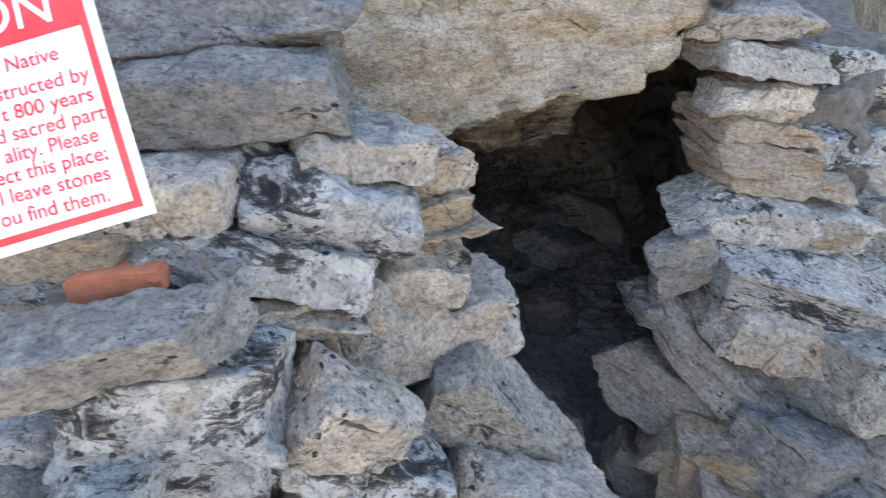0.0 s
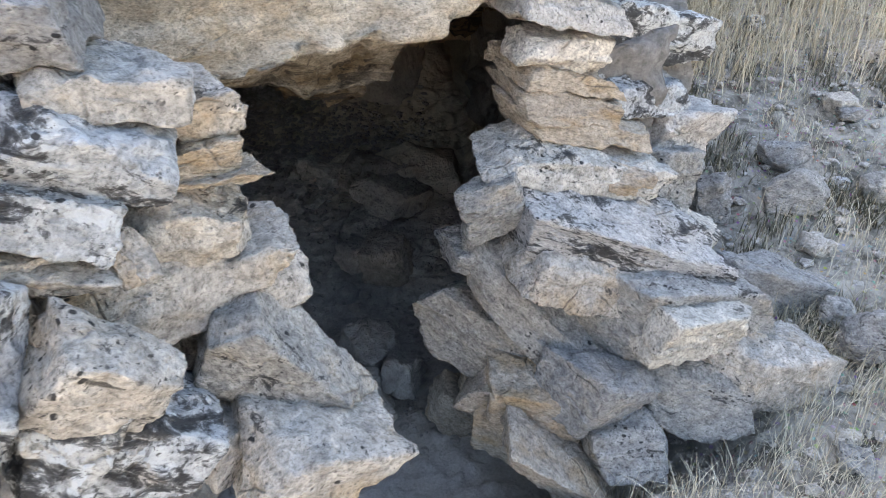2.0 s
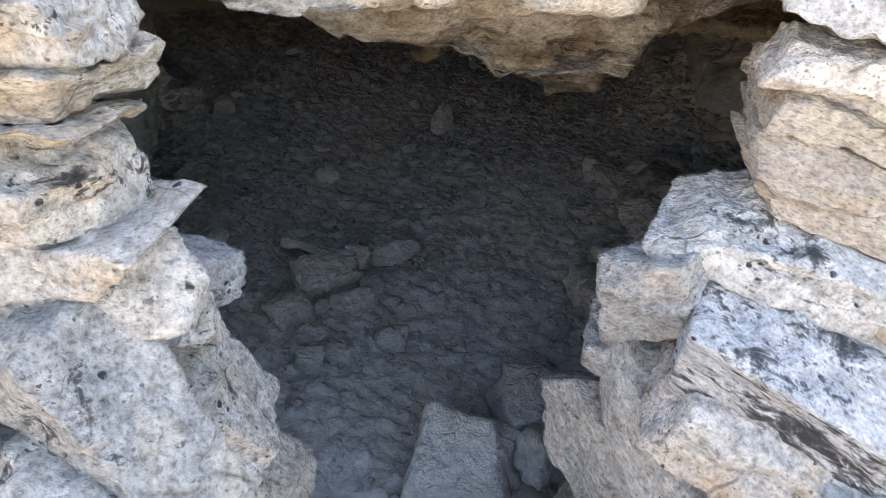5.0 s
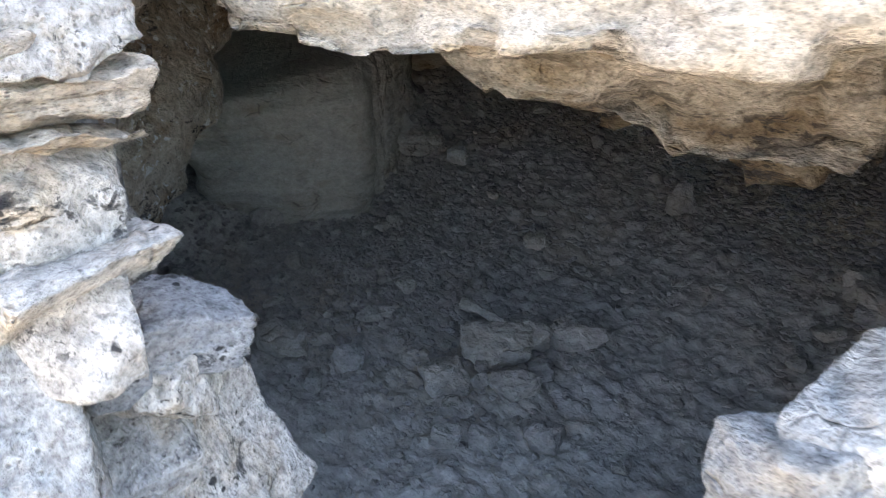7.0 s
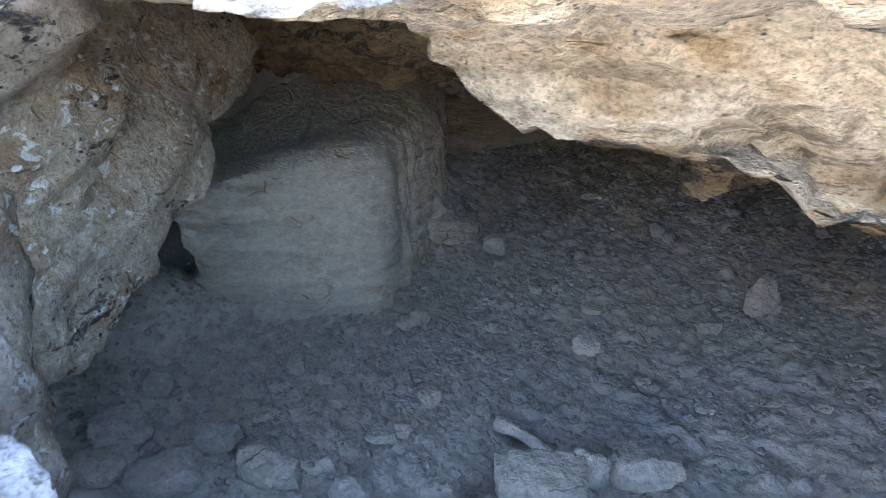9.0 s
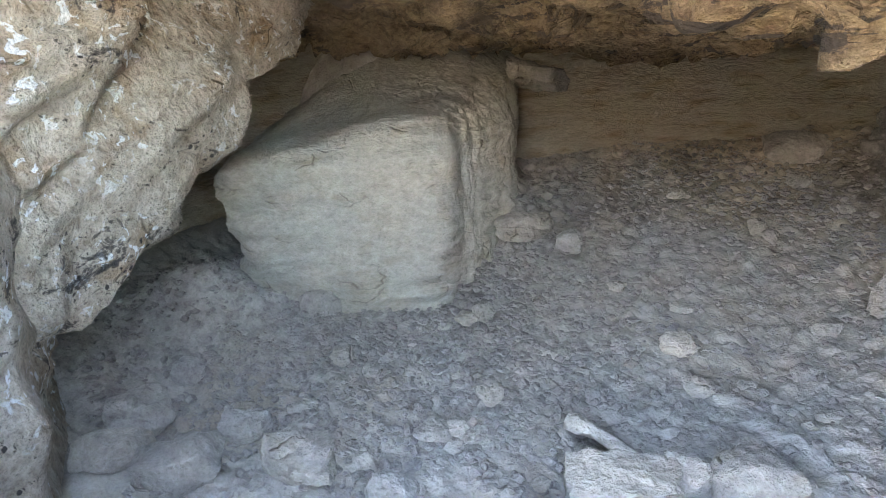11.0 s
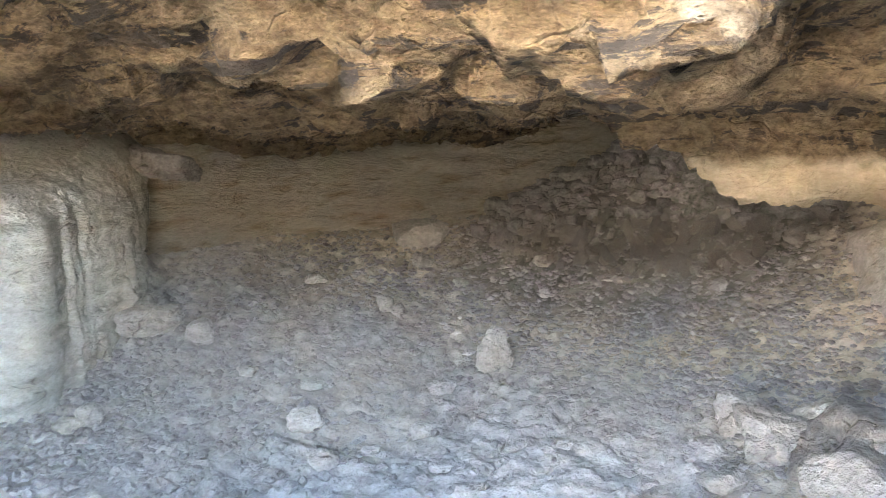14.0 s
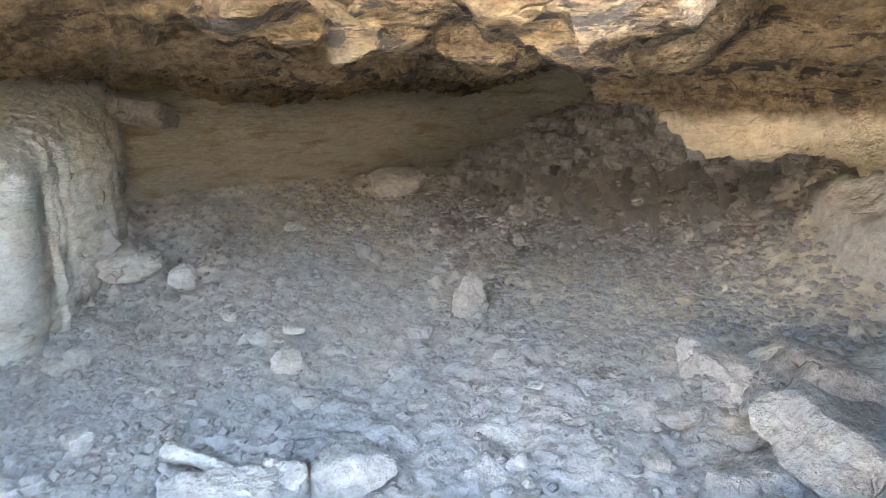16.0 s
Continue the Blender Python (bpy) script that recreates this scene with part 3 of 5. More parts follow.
stone(wall_right, grey, (1.851, 2.318, 0.106), (0.529, 0.240, 0.337), (6, 17, 9), 1146, 0.40)
stone(wall_right, pale, (1.639, 1.949, 0.129), (0.410, 0.240, 0.213), (6, 20, 9), 1147, 0.40)
stone(wall_right, grey, (1.051, 1.939, 0.161), (0.279, 0.240, 0.171), (0, 15, 9), 1148, 0.80)
stone(wall_right, tan, (0.882, 2.030, 0.095), (0.301, 0.240, 0.153), (0, 8, -24), 1149, 0.90)
stone(wall_right, tan, (0.838, 2.141, 0.021), (0.222, 0.240, 0.141), (0, 6, -33), 1150, 0.90)
stone(wall_right, tan, (0.824, 2.093, -0.057), (0.161, 0.240, 0.174), (0, 10, -26), 1151, 0.90)
stone(wall_right, grey, (0.779, 2.252, 0.661), (0.211, 0.150, 0.157), (0, -27, -7), 51, 0.35)
stone(wall_right, grey, (0.764, 2.313, 0.483), (0.227, 0.200, 0.075), (0, -2, -7), 52, 0.60)
stone(wall_right, grey, (0.933, 2.148, 0.291), (0.624, 0.160, 0.126), (0, 38, -33), 55, 0.60)
stone(wall_right, grey, (0.881, 2.214, 0.104), (0.722, 0.160, 0.213), (0, 25, -37), 56, 0.60)
stone(wall_right, grey, (1.100, 1.866, 0.054), (0.227, 0.240, 0.141), (0, -0, -15), 66, 0.60)
stone(wall_right, tan, (0.852, 1.853, 0.014), (0.342, 0.280, 0.092), (0, 42, -15), 67, 0.60)
stone(wall_right, grey, (1.722, 1.678, -0.127), (0.253, 0.220, 0.167), (0, 20, -15), 69, 0.60)
stone(wall_right, grey, (1.376, 1.978, 0.112), (0.331, 0.300, 0.156), (0, 10, -15), 71, 0.60)
stone(wall_left, grey, (-0.536, 1.467, 1.182), (0.265, 0.240, 0.076), (0, -1, -5), 25, 0.60)
stone(wall_left, grey, (-0.324, 1.462, 1.207), (0.164, 0.240, 0.076), (0, 15, -5), 26, 0.60)
stone(wall_left, white, (-0.329, 1.506, 1.290), (0.164, 0.240, 0.095), (0, 0, -5), 27, 0.60)
stone(wall_left, tan, (-0.460, 1.464, 1.243), (0.178, 0.200, 0.044), (0, -9, -5), 28, 0.60)
stone(wall_left, grey, (-0.275, 1.647, 1.403), (0.350, 0.300, 0.108), (0, 3, -5), 29, 0.60)
stone(wall_left, grey, (-0.298, 1.766, 1.500), (0.434, 0.300, 0.092), (0, 7, -5), 30, 0.60)
stone(wall_left, grey, (-0.173, 1.713, 1.279), (0.311, 0.300, 0.060), (0, 5, -5), 31, 0.60)
stone(wall_left, lichen, (-0.419, 1.207, 0.993), (0.130, 0.240, 0.067), (0, 3, -5), 35, 0.60)
stone(wall_left, grey, (-0.564, 1.239, 0.990), (0.170, 0.240, 0.108), (0, 33, -5), 36, 0.60)
stone(wall_left, pale, (0.003, 1.817, 0.545), (0.472, 0.200, 0.132), (0, 63, 28), 41, 0.60)
stone(wall_left, tan, (0.055, 1.918, 0.171), (0.214, 0.220, 0.119), (0, 49, 28), 42, 0.60)
stone(wall_left, pale, (-0.028, 1.675, 0.620), (0.335, 0.240, 0.141), (0, 28, -7), 43, 0.60)
stone(wall_right, tan, (0.748, 2.370, -0.246), (0.236, 0.200, 0.149), (0, 40, -15), 68, 0.60)
stone(wall_right, tan, (0.911, 2.330, -0.163), (0.359, 0.200, 0.146), (0, 30, -15), 70, 0.60)


# ---- rough masses added behind each wall's faces to block light ----
# The dark default stone puts the shade between face stones into the colour.
def core(wall, at, size, turn, seed, material=heap_stone):
    v, f = rock_shape(size, seed, 0.7, 36)
    ob = new("core", mesh_from("core", v, f, material))
    ob.parent = wall
    ob.matrix_basis = Matrix.Translation(-wall.location) @ pose(*at, *turn)


# The first mass stands in for the lower part of the leaning boulder.
core(wall_left, (-1.64, 1.93, 0.50), (1.5, 0.42, 1.9), (0, 0, -6), 301, boulder_stone)
core(wall_left, (-0.50, 1.80, 0.50), (0.62, 0.26, 1.1), (0, 0, 6), 302)
core(wall_right, (1.27, 2.72, 0.45), (0.46, 0.42, 1.2), (0, 0, -10), 303)
core(wall_right, (1.48, 3.40, 0.40), (0.45, 1.5, 1.6), (0, 0, -14), 304)

# ---- cliff foot beyond the hillside, with unseen height added to block the sun ----
def cliff(name, at, size, turn, seed):
    v, f = rock_shape(size, seed, 0.8, 30)
    ob = new(name, mesh_from(name, v, f, ledge_stone))
    ob.matrix_world = pose(*at, *turn)
    return tagged(ob, "pale weathered cliff above the grassy slope", "cliff", kind="structure")


cliff("cliff", (6.5, 9.2, 2.5), (9.0, 3.2, 6.5), (0, 0, -6), 311)
cliff("cliff", (1.2, 8.6, 2.4), (7.0, 3.0, 5.6), (0, 0, 4), 312)

# ---- within the shelter ----
def bedded_block(name, label, at, size, turn, seed, blocky=0.95):
    v, f = rock_shape(size, seed, blocky, 40, 0.6, 6)
    w = 0.016 * ridge(v * np.array([3.0, 3.0, 13]) + 2.0, 3, seed) + 0.03 * fbm(v * np.array([2.2, 2.2, 3.5]), 3, seed + 3)
    v = v * (1 + w[:, None] * np.array([1.6, 1.6, 0.6]))
    ob = new(name, mesh_from(name, v, f, block_stone))
    ob.matrix_world = pose(*at, *turn)
    return tagged(ob, label, "rock")


def squared_block():
    """The big pale block: an uneven plan drawn up to a rounded top, with beds on its face and ribs on its side."""
    plan = np.array([(-2.10, 2.80), (-1.78, 3.14), (-1.61, 3.47), (-1.76, 3.68), (-2.02, 4.12), (-2.75, 4.85), (-3.40, 4.60), (-2.95, 3.20)])
    mid_x, mid_y = -2.45, 3.70
    ang = np.arctan2(plan[:, 1] - mid_y, plan[:, 0] - mid_x)
    order = np.argsort(ang)
    plan, ang = plan[order], ang[order]
    th = np.linspace(-math.pi, math.pi, 361)[:-1]
    rad = []
    for a in th:
        best = 9.0
        for k in range(len(plan)):
            p, q = plan[k] - (mid_x, mid_y), plan[(k + 1) % len(plan)] - (mid_x, mid_y)
            d = np.array([math.cos(a), math.sin(a)])
            e = q - p
            det = d[0] * -e[1] + d[1] * e[0]
            if abs(det) < 1e-9:
                continue
            r = (p[0] * -e[1] + p[1] * e[0]) / det
            u = (d[0] * p[1] - d[1] * p[0]) / det
            if r > 0 and -1e-6 <= u <= 1.000001:
                best = min(best, r)
        rad.append(best)
    rad = np.array(rad)
    rad = np.convolve(np.concatenate([rad[-6:], rad, rad[:6]]), np.ones(13) / 13, "valid")
    rows = []
    for s in np.linspace(0, 1, 90):
        z, k = (-0.35 + 0.72 * s / 0.72, 1.0) if s < 0.72 else (0.37 + 0.21 * math.sin((s - 0.72) / 0.28 * 1.5708), max(0.02, max(0.0, math.cos((s - 0.72) / 0.28 * 1.5708)) ** 0.42))
        x, y = mid_x + rad * np.cos(th) * k, mid_y + rad * np.sin(th) * k
        slope = 0.36 * sm(-1.95, -2.8, x) * sm(3.2, 4.4, y) + 0.10 * sm(3.0, 4.6, y) - 0.16 * sm(-1.75, -2.3, x) * (1 - sm(3.2, 4.0, y))
        lean = 1.0 - 0.13 * max(0.0, 0.35 - z)
        rows.append(np.stack([mid_x + (x - mid_x) * lean, mid_y + (y - mid_y) * lean, z + slope * max(0.0, s - 0.3)], 1))
    v = np.concatenate(rows)
    out = np.stack([np.tile(np.cos(th), 90), np.tile(np.sin(th), 90), np.full(len(v), 0.15)], 1)
    side = sm(3.45, 3.75, v[:, 1])[:, None]
    beds = 0.026 * ridge(v * np.array([2.0, 2.0, 12.0]), 3, 711) + 0.05 * fbm(v * 2.1, 3, 713) + 0.02 * np.floor(3 * fbm(v * np.array([2.5, 2.5, 5]), 2, 719)) / 3
    ribs = 0.032 * ridge(v * np.array([8.0, 8.0, 1.6]) + 1.7, 3, 715)
    v = v + out * (beds[:, None] * (1 - 0.5 * side) + ribs[:, None] * side - 0.02)
    v = v + out * (0.004 * fbm(v * 30, 3, 717))[:, None]
    n = len(th)
    faces = [(r * n + k, r * n + (k + 1) % n, (r + 1) * n + (k + 1) % n, (r + 1) * n + k) for r in range(89) for k in range(n)]
    faces.append(tuple(89 * n + k for k in range(n)))
    ob = new("limestone_block", mesh_from("limestone_block", v, faces, block_stone))
    return tagged(ob, "large pale squared limestone block with ribbed side on the floor", "rock")


squared_block()

rock_thing("boulder", "huge leaning limestone boulder stained brown and white", boulder_stone, (-1.88, 2.62, 1.28), (2.7, 0.8, 1.05), (0, -25, 132), 81, 0.75, 60, "boulder", rough=2.0, chips=16)
rock_thing("boulder", "pale rounded boulder at the edge of the mound", smooth_stone, (0.98, 5.30, 0.02), (0.55, 0.7, 0.75), (0, -8, 10), 82, 0.4, 26, "boulder")
rock_thing("boulder", "broad tan limestone boulder half sunk in the dusty floor", smooth_stone, (0.88, 4.22, -0.24), (0.92, 0.56, 0.40), (0, -14, 6), 83, 0.15, 34, "boulder", rough=0.2, chips=9, taper=0.45)
rock_thing("rock", "dark flat wedge of rock jammed under the ledge", heap_stone, (-2.42, 4.62, 0.61), (0.38, 0.3, 0.13), (0, 12, 30), 84, 0.2, 22)

rock_thing("rock", "fallen grey limestone lump on the dusty floor", rubble_stone, (-1.956, 4.133, -0.054 + lift(-1.956, 4.133)), (0.284, 0.216, 0.127), (-1, 0, 29), 501, 0.1, 22, chips=16, group="rocks on the floor")
rock_thing("rock", "fallen grey limestone lump on the dusty floor", rubble_stone, (-2.165, 4.233, -0.029 + lift(-2.165, 4.233)), (0.191, 0.145, 0.094), (2, 0, 20), 502, 0.1, 22, chips=16, group="rocks on the floor")
rock_thing("rock", "pale broken limestone piece on the dusty floor", dust_pale, (-1.707, 4.199, -0.073 + lift(-1.707, 4.199)), (0.114, 0.087, 0.120), (5, 0, 42), 503, 0.1, 14, chips=16, group="rocks on the floor")
rock_thing("rock", "fallen grey limestone lump on the dusty floor", rubble_stone, (-1.573, 5.775, 0.144 + lift(-1.573, 5.775)), (0.341, 0.259, 0.159), (8, 0, 33), 504, 0.1, 22, chips=16, group="rocks on the floor")
rock_thing("rock", "fallen grey limestone lump on the dusty floor", rubble_stone, (-1.196, 4.823, -0.056 + lift(-1.196, 4.823)), (0.073, 0.055, 0.082), (-6, 0, 24), 505, 0.1, 14, chips=16, group="rocks on the floor")
rock_thing("rock", "fallen grey limestone lump on the dusty floor", rubble_stone, (-1.139, 4.832, -0.065 + lift(-1.139, 4.832)), (0.056, 0.042, 0.068), (-3, 0, 15), 506, 0.1, 14, chips=16, group="rocks on the floor")
rock_thing("rock", "upright wedge of grey limestone standing in the dust", rubble_stone, (-0.543, 4.598, -0.116 + lift(-0.543, 4.598)), (0.192, 0.146, 0.189), (0, 0, 37), 507, 0.1, 22, chips=16, group="rocks on the floor", taper=0.6)
rock_thing("rock", "pale broken limestone piece on the dusty floor", dust_pale, (-0.887, 3.877, -0.212 + lift(-0.887, 3.877)), (0.121, 0.092, 0.084), (3, 0, 28), 508, 0.1, 14, chips=16, group="rocks on the floor")
rock_thing("rock", "fallen grey limestone lump on the dusty floor", rubble_stone, (-0.712, 3.756, -0.256 + lift(-0.712, 3.756)), (0.094, 0.071, 0.052), (6, 0, 19), 509, 0.1, 14, chips=16, group="rocks on the floor")
rock_thing("rock", "fallen grey limestone lump on the dusty floor", rubble_stone, (-0.536, 4.043, -0.231 + lift(-0.536, 4.043)), (0.080, 0.061, 0.050), (-8, 0, 41), 510, 0.1, 14, chips=16, group="rocks on the floor")
rock_thing("rock", "fallen grey limestone lump on the dusty floor", rubble_stone, (-1.490, 3.532, -0.175 + lift(-1.490, 3.532)), (0.080, 0.061, 0.075), (-5, 0, 32), 511, 0.1, 14, chips=16, group="rocks on the floor")
rock_thing("rock", "pale broken limestone piece on the dusty floor", dust_pale, (-1.702, 4.961, 0.004 + lift(-1.702, 4.961)), (0.123, 0.093, 0.047), (-2, 0, 23), 512, 0.1, 14, chips=16, group="rocks on the floor")
rock_thing("rock", "fallen grey limestone lump on the dusty floor", rubble_stone, (-1.042, 5.273, -0.010 + lift(-1.042, 5.273)), (0.076, 0.058, 0.045), (1, 0, 14), 513, 0.1, 14, chips=16, group="rocks on the floor")
rock_thing("rock", "fallen grey limestone lump on the dusty floor", rubble_stone, (-0.604, 5.301, -0.028 + lift(-0.604, 5.301)), (0.058, 0.044, 0.052), (4, 0, 36), 514, 0.1, 14, chips=16, group="rocks on the floor")
rock_thing("rock", "pale broken limestone piece on the dusty floor", dust_pale, (-0.090, 4.115, -0.230 + lift(-0.090, 4.115)), (0.061, 0.046, 0.023), (7, 0, 27), 515, 0.1, 14, chips=16, group="rocks on the floor")
rock_thing("rock", "fallen grey limestone lump on the dusty floor", rubble_stone, (-1.075, 3.214, -0.224 + lift(-1.075, 3.214)), (0.089, 0.068, 0.056), (-7, 0, 18), 516, 0.1, 14, chips=16, group="rocks on the floor")
rock_thing("rock", "fallen grey limestone lump on the dusty floor", rubble_stone, (-1.305, 4.055, -0.160 + lift(-1.305, 4.055)), (0.080, 0.061, 0.034), (-4, 0, 40), 517, 0.1, 14, chips=16, group="rocks on the floor")
rock_thing("rock", "fallen grey limestone lump on the dusty floor", rubble_stone, (-1.037, 4.096, -0.182 + lift(-1.037, 4.096)), (0.089, 0.068, 0.034), (-1, 0, 31), 518, 0.1, 14, chips=16, group="rocks on the floor")
rock_thing("rock", "pale broken limestone piece on the dusty floor", dust_pale, (0.368, 4.377, -0.166 + lift(0.368, 4.377)), (0.126, 0.096, 0.116), (2, 0, 22), 519, 0.1, 14, chips=16, group="rocks on the floor")
rock_thing("rock", "fallen grey limestone lump on the dusty floor", rubble_stone, (0.477, 4.236, -0.187 + lift(0.477, 4.236)), (0.150, 0.114, 0.096), (5, 0, 13), 520, 0.1, 22, chips=16, group="rocks on the floor")
rock_thing("rock", "pale broken limestone piece on the dusty floor", smooth_stone, (0.603, 4.364, -0.150 + lift(0.603, 4.364)), (0.234, 0.179, 0.124), (8, 0, 35), 521, 0.1, 22, chips=16, group="rocks on the floor")
rock_thing("rock", "fallen grey limestone lump on the dusty floor", rubble_stone, (0.362, 4.066, -0.228 + lift(0.362, 4.066)), (0.118, 0.090, 0.057), (-6, 0, 26), 522, 0.1, 14, chips=16, group="rocks on the floor")
rock_thing("rock", "fallen grey limestone lump on the dusty floor", rubble_stone, (0.353, 3.839, -0.270 + lift(0.353, 3.839)), (0.092, 0.070, 0.052), (-3, 0, 17), 523, 0.1, 14, chips=16, group="rocks on the floor")
rock_thing("rock", "fallen grey limestone lump on the dusty floor", rubble_stone, (-0.338, 3.445, -0.259 + lift(-0.338, 3.445)), (0.220, 0.167, 0.127), (0, 0, 39), 524, 0.1, 22, chips=16, group="rocks on the floor")
rock_thing("rock", "fallen grey limestone lump on the dusty floor", rubble_stone, (-0.457, 3.356, -0.274 + lift(-0.457, 3.356)), (0.105, 0.080, 0.066), (3, 0, 30), 525, 0.1, 14, chips=16, group="rocks on the floor")
rock_thing("rock", "fallen grey limestone lump on the dusty floor", rubble_stone, (-0.981, 3.030, -0.237 + lift(-0.981, 3.030)), (0.065, 0.050, 0.046), (6, 0, 21), 526, 0.1, 14, chips=16, group="rocks on the floor")
rock_thing("rock", "fallen grey limestone lump on the dusty floor", rubble_stone, (0.626, 3.831, -0.243 + lift(0.626, 3.831)), (0.214, 0.163, 0.099), (-8, 0, 12), 527, 0.1, 22, chips=16, group="rocks on the floor")
rock_thing("rock", "fallen grey limestone lump on the dusty floor", rubble_stone, (0.720, 3.896, -0.223 + lift(0.720, 3.896)), (0.129, 0.098, 0.085), (-5, 0, 34), 528, 0.1, 22, chips=16, group="rocks on the floor")
rock_thing("rock", "fallen grey limestone lump on the dusty floor", rubble_stone, (0.828, 3.987, -0.183 + lift(0.828, 3.987)), (0.131, 0.100, 0.115), (-2, 0, 25), 529, 0.1, 22, chips=16, group="rocks on the floor")
rock_thing("rock", "fallen grey limestone lump on the dusty floor", rubble_stone, (-0.722, 5.560, 0.072 + lift(-0.722, 5.560)), (0.094, 0.071, 0.061), (1, 0, 16), 530, 0.1, 14, chips=16, group="rocks on the floor")
rock_thing("rock", "fallen grey limestone lump on the dusty floor", rubble_stone, (-1.366, 5.455, 0.052 + lift(-1.366, 5.455)), (0.115, 0.088, 0.071), (4, 0, 38), 531, 0.1, 14, chips=16, group="rocks on the floor")
rock_thing("rock", "fallen grey limestone lump on the dusty floor", rubble_stone, (0.140, 5.459, 0.020 + lift(0.140, 5.459)), (0.068, 0.052, 0.054), (7, 0, 29), 532, 0.1, 14, chips=16, group="rocks on the floor")
rock_thing("rock", "fallen grey limestone lump on the dusty floor", rubble_stone, (-1.123, 3.556, -0.226 + lift(-1.123, 3.556)), (0.084, 0.064, 0.032), (-7, 0, 20), 533, 0.1, 14, chips=16, group="rocks on the floor")
rock_thing("rock", "fallen grey limestone lump on the dusty floor", rubble_stone, (-1.003, 3.546, -0.240 + lift(-1.003, 3.546)), (0.046, 0.035, 0.025), (-4, 0, 42), 534, 0.1, 14, chips=16, group="rocks on the floor")
rock_thing("rock", "fallen grey limestone lump on the dusty floor", rubble_stone, (-0.646, 4.353, -0.187 + lift(-0.646, 4.353)), (0.113, 0.086, 0.043), (-1, 0, 33), 535, 0.1, 14, chips=16, group="rocks on the floor")
rock_thing("rock", "fallen grey limestone lump on the dusty floor", rubble_stone, (-0.636, 3.880, -0.256 + lift(-0.636, 3.880)), (0.058, 0.044, 0.023), (2, 0, 24), 536, 0.1, 14, chips=16, group="rocks on the floor")
rock_thing("rock", "fallen grey limestone lump on the dusty floor", rubble_stone, (-0.386, 3.885, -0.256 + lift(-0.386, 3.885)), (0.074, 0.056, 0.036), (5, 0, 15), 537, 0.1, 14, chips=16, group="rocks on the floor")
rock_thing("rock", "fallen grey limestone lump on the dusty floor", rubble_stone, (-0.229, 4.050, -0.236 + lift(-0.229, 4.050)), (0.086, 0.065, 0.033), (8, 0, 37), 538, 0.1, 14, chips=16, group="rocks on the floor")
rock_thing("rock", "fallen grey limestone lump on the dusty floor", rubble_stone, (-1.100, 2.589, -0.203 + lift(-1.100, 2.589)), (0.185, 0.141, 0.115), (-6, 0, 48), 539, 0.1, 22, chips=16, group="rocks on the floor")
rock_thing("rock", "pale broken limestone piece on the dusty floor", dust_pale, (-0.856, 2.734, -0.230 + lift(-0.856, 2.734)), (0.129, 0.098, 0.112), (-3, 0, 39), 540, 0.1, 22, chips=16, group="rocks on the floor")
rock_thing("rock", "fallen grey limestone lump on the dusty floor", rubble_stone, (-0.826, 2.550, -0.244 + lift(-0.826, 2.550)), (0.066, 0.051, 0.076), (0, 0, 61), 541, 0.1, 14, chips=16, group="rocks on the floor")
rock_thing("rock", "fallen grey limestone lump on the dusty floor", rubble_stone, (-0.524, 2.901, -0.254 + lift(-0.524, 2.901)), (0.171, 0.130, 0.132), (3, 0, 52), 542, 0.1, 22, chips=16, group="rocks on the floor")
rock_thing("rock", "fallen grey limestone lump on the dusty floor", rubble_stone, (-0.517, 3.164, -0.256 + lift(-0.517, 3.164)), (0.229, 0.174, 0.128), (6, 0, 43), 543, 0.1, 22, chips=16, group="rocks on the floor")
rock_thing("rock", "fallen grey limestone lump on the dusty floor", rubble_stone, (-0.427, 3.309, -0.259 + lift(-0.427, 3.309)), (0.101, 0.077, 0.123), (-8, 0, 34), 544, 0.1, 14, chips=16, group="rocks on the floor")
rock_thing("rock", "fallen grey limestone lump on the dusty floor", rubble_stone, (-0.316, 3.049, -0.271 + lift(-0.316, 3.049)), (0.167, 0.128, 0.108), (-5, 0, 56), 545, 0.1, 22, chips=16, group="rocks on the floor")
rock_thing("rock", "fallen grey limestone lump on the dusty floor", rubble_stone, (-0.303, 3.180, -0.274 + lift(-0.303, 3.180)), (0.094, 0.072, 0.096), (-2, 0, 47), 546, 0.1, 14, chips=16, group="rocks on the floor")
rock_thing("rock", "fallen grey limestone lump on the dusty floor", rubble_stone, (-0.475, 3.054, -0.278 + lift(-0.475, 3.054)), (0.057, 0.044, 0.056), (1, 0, 38), 547, 0.1, 14, chips=16, group="rocks on the floor")
rock_thing("rock", "fallen grey limestone lump on the dusty floor", rubble_stone, (-0.429, 2.998, -0.283 + lift(-0.429, 2.998)), (0.074, 0.057, 0.046), (4, 0, 60), 548, 0.1, 14, chips=16, group="rocks on the floor")
rock_thing("rock", "fallen grey limestone lump on the dusty floor", rubble_stone, (-1.012, 2.969, -0.229 + lift(-1.012, 2.969)), (0.108, 0.082, 0.060), (7, 0, 51), 549, 0.1, 14, chips=16, group="rocks on the floor")
rock_thing("rock", "fallen grey limestone lump on the dusty floor", rubble_stone, (-0.685, 3.067, -0.270 + lift(-0.685, 3.067)), (0.051, 0.039, 0.040), (-7, 0, 42), 550, 0.1, 14, chips=16, group="rocks on the floor")
rock_thing("rock", "fallen grey limestone lump on the dusty floor", rubble_stone, (-0.255, 2.810, -0.284 + lift(-0.255, 2.810)), (0.098, 0.075, 0.076), (-4, 0, 14), 551, 0.1, 14, chips=16, group="rocks on the floor")
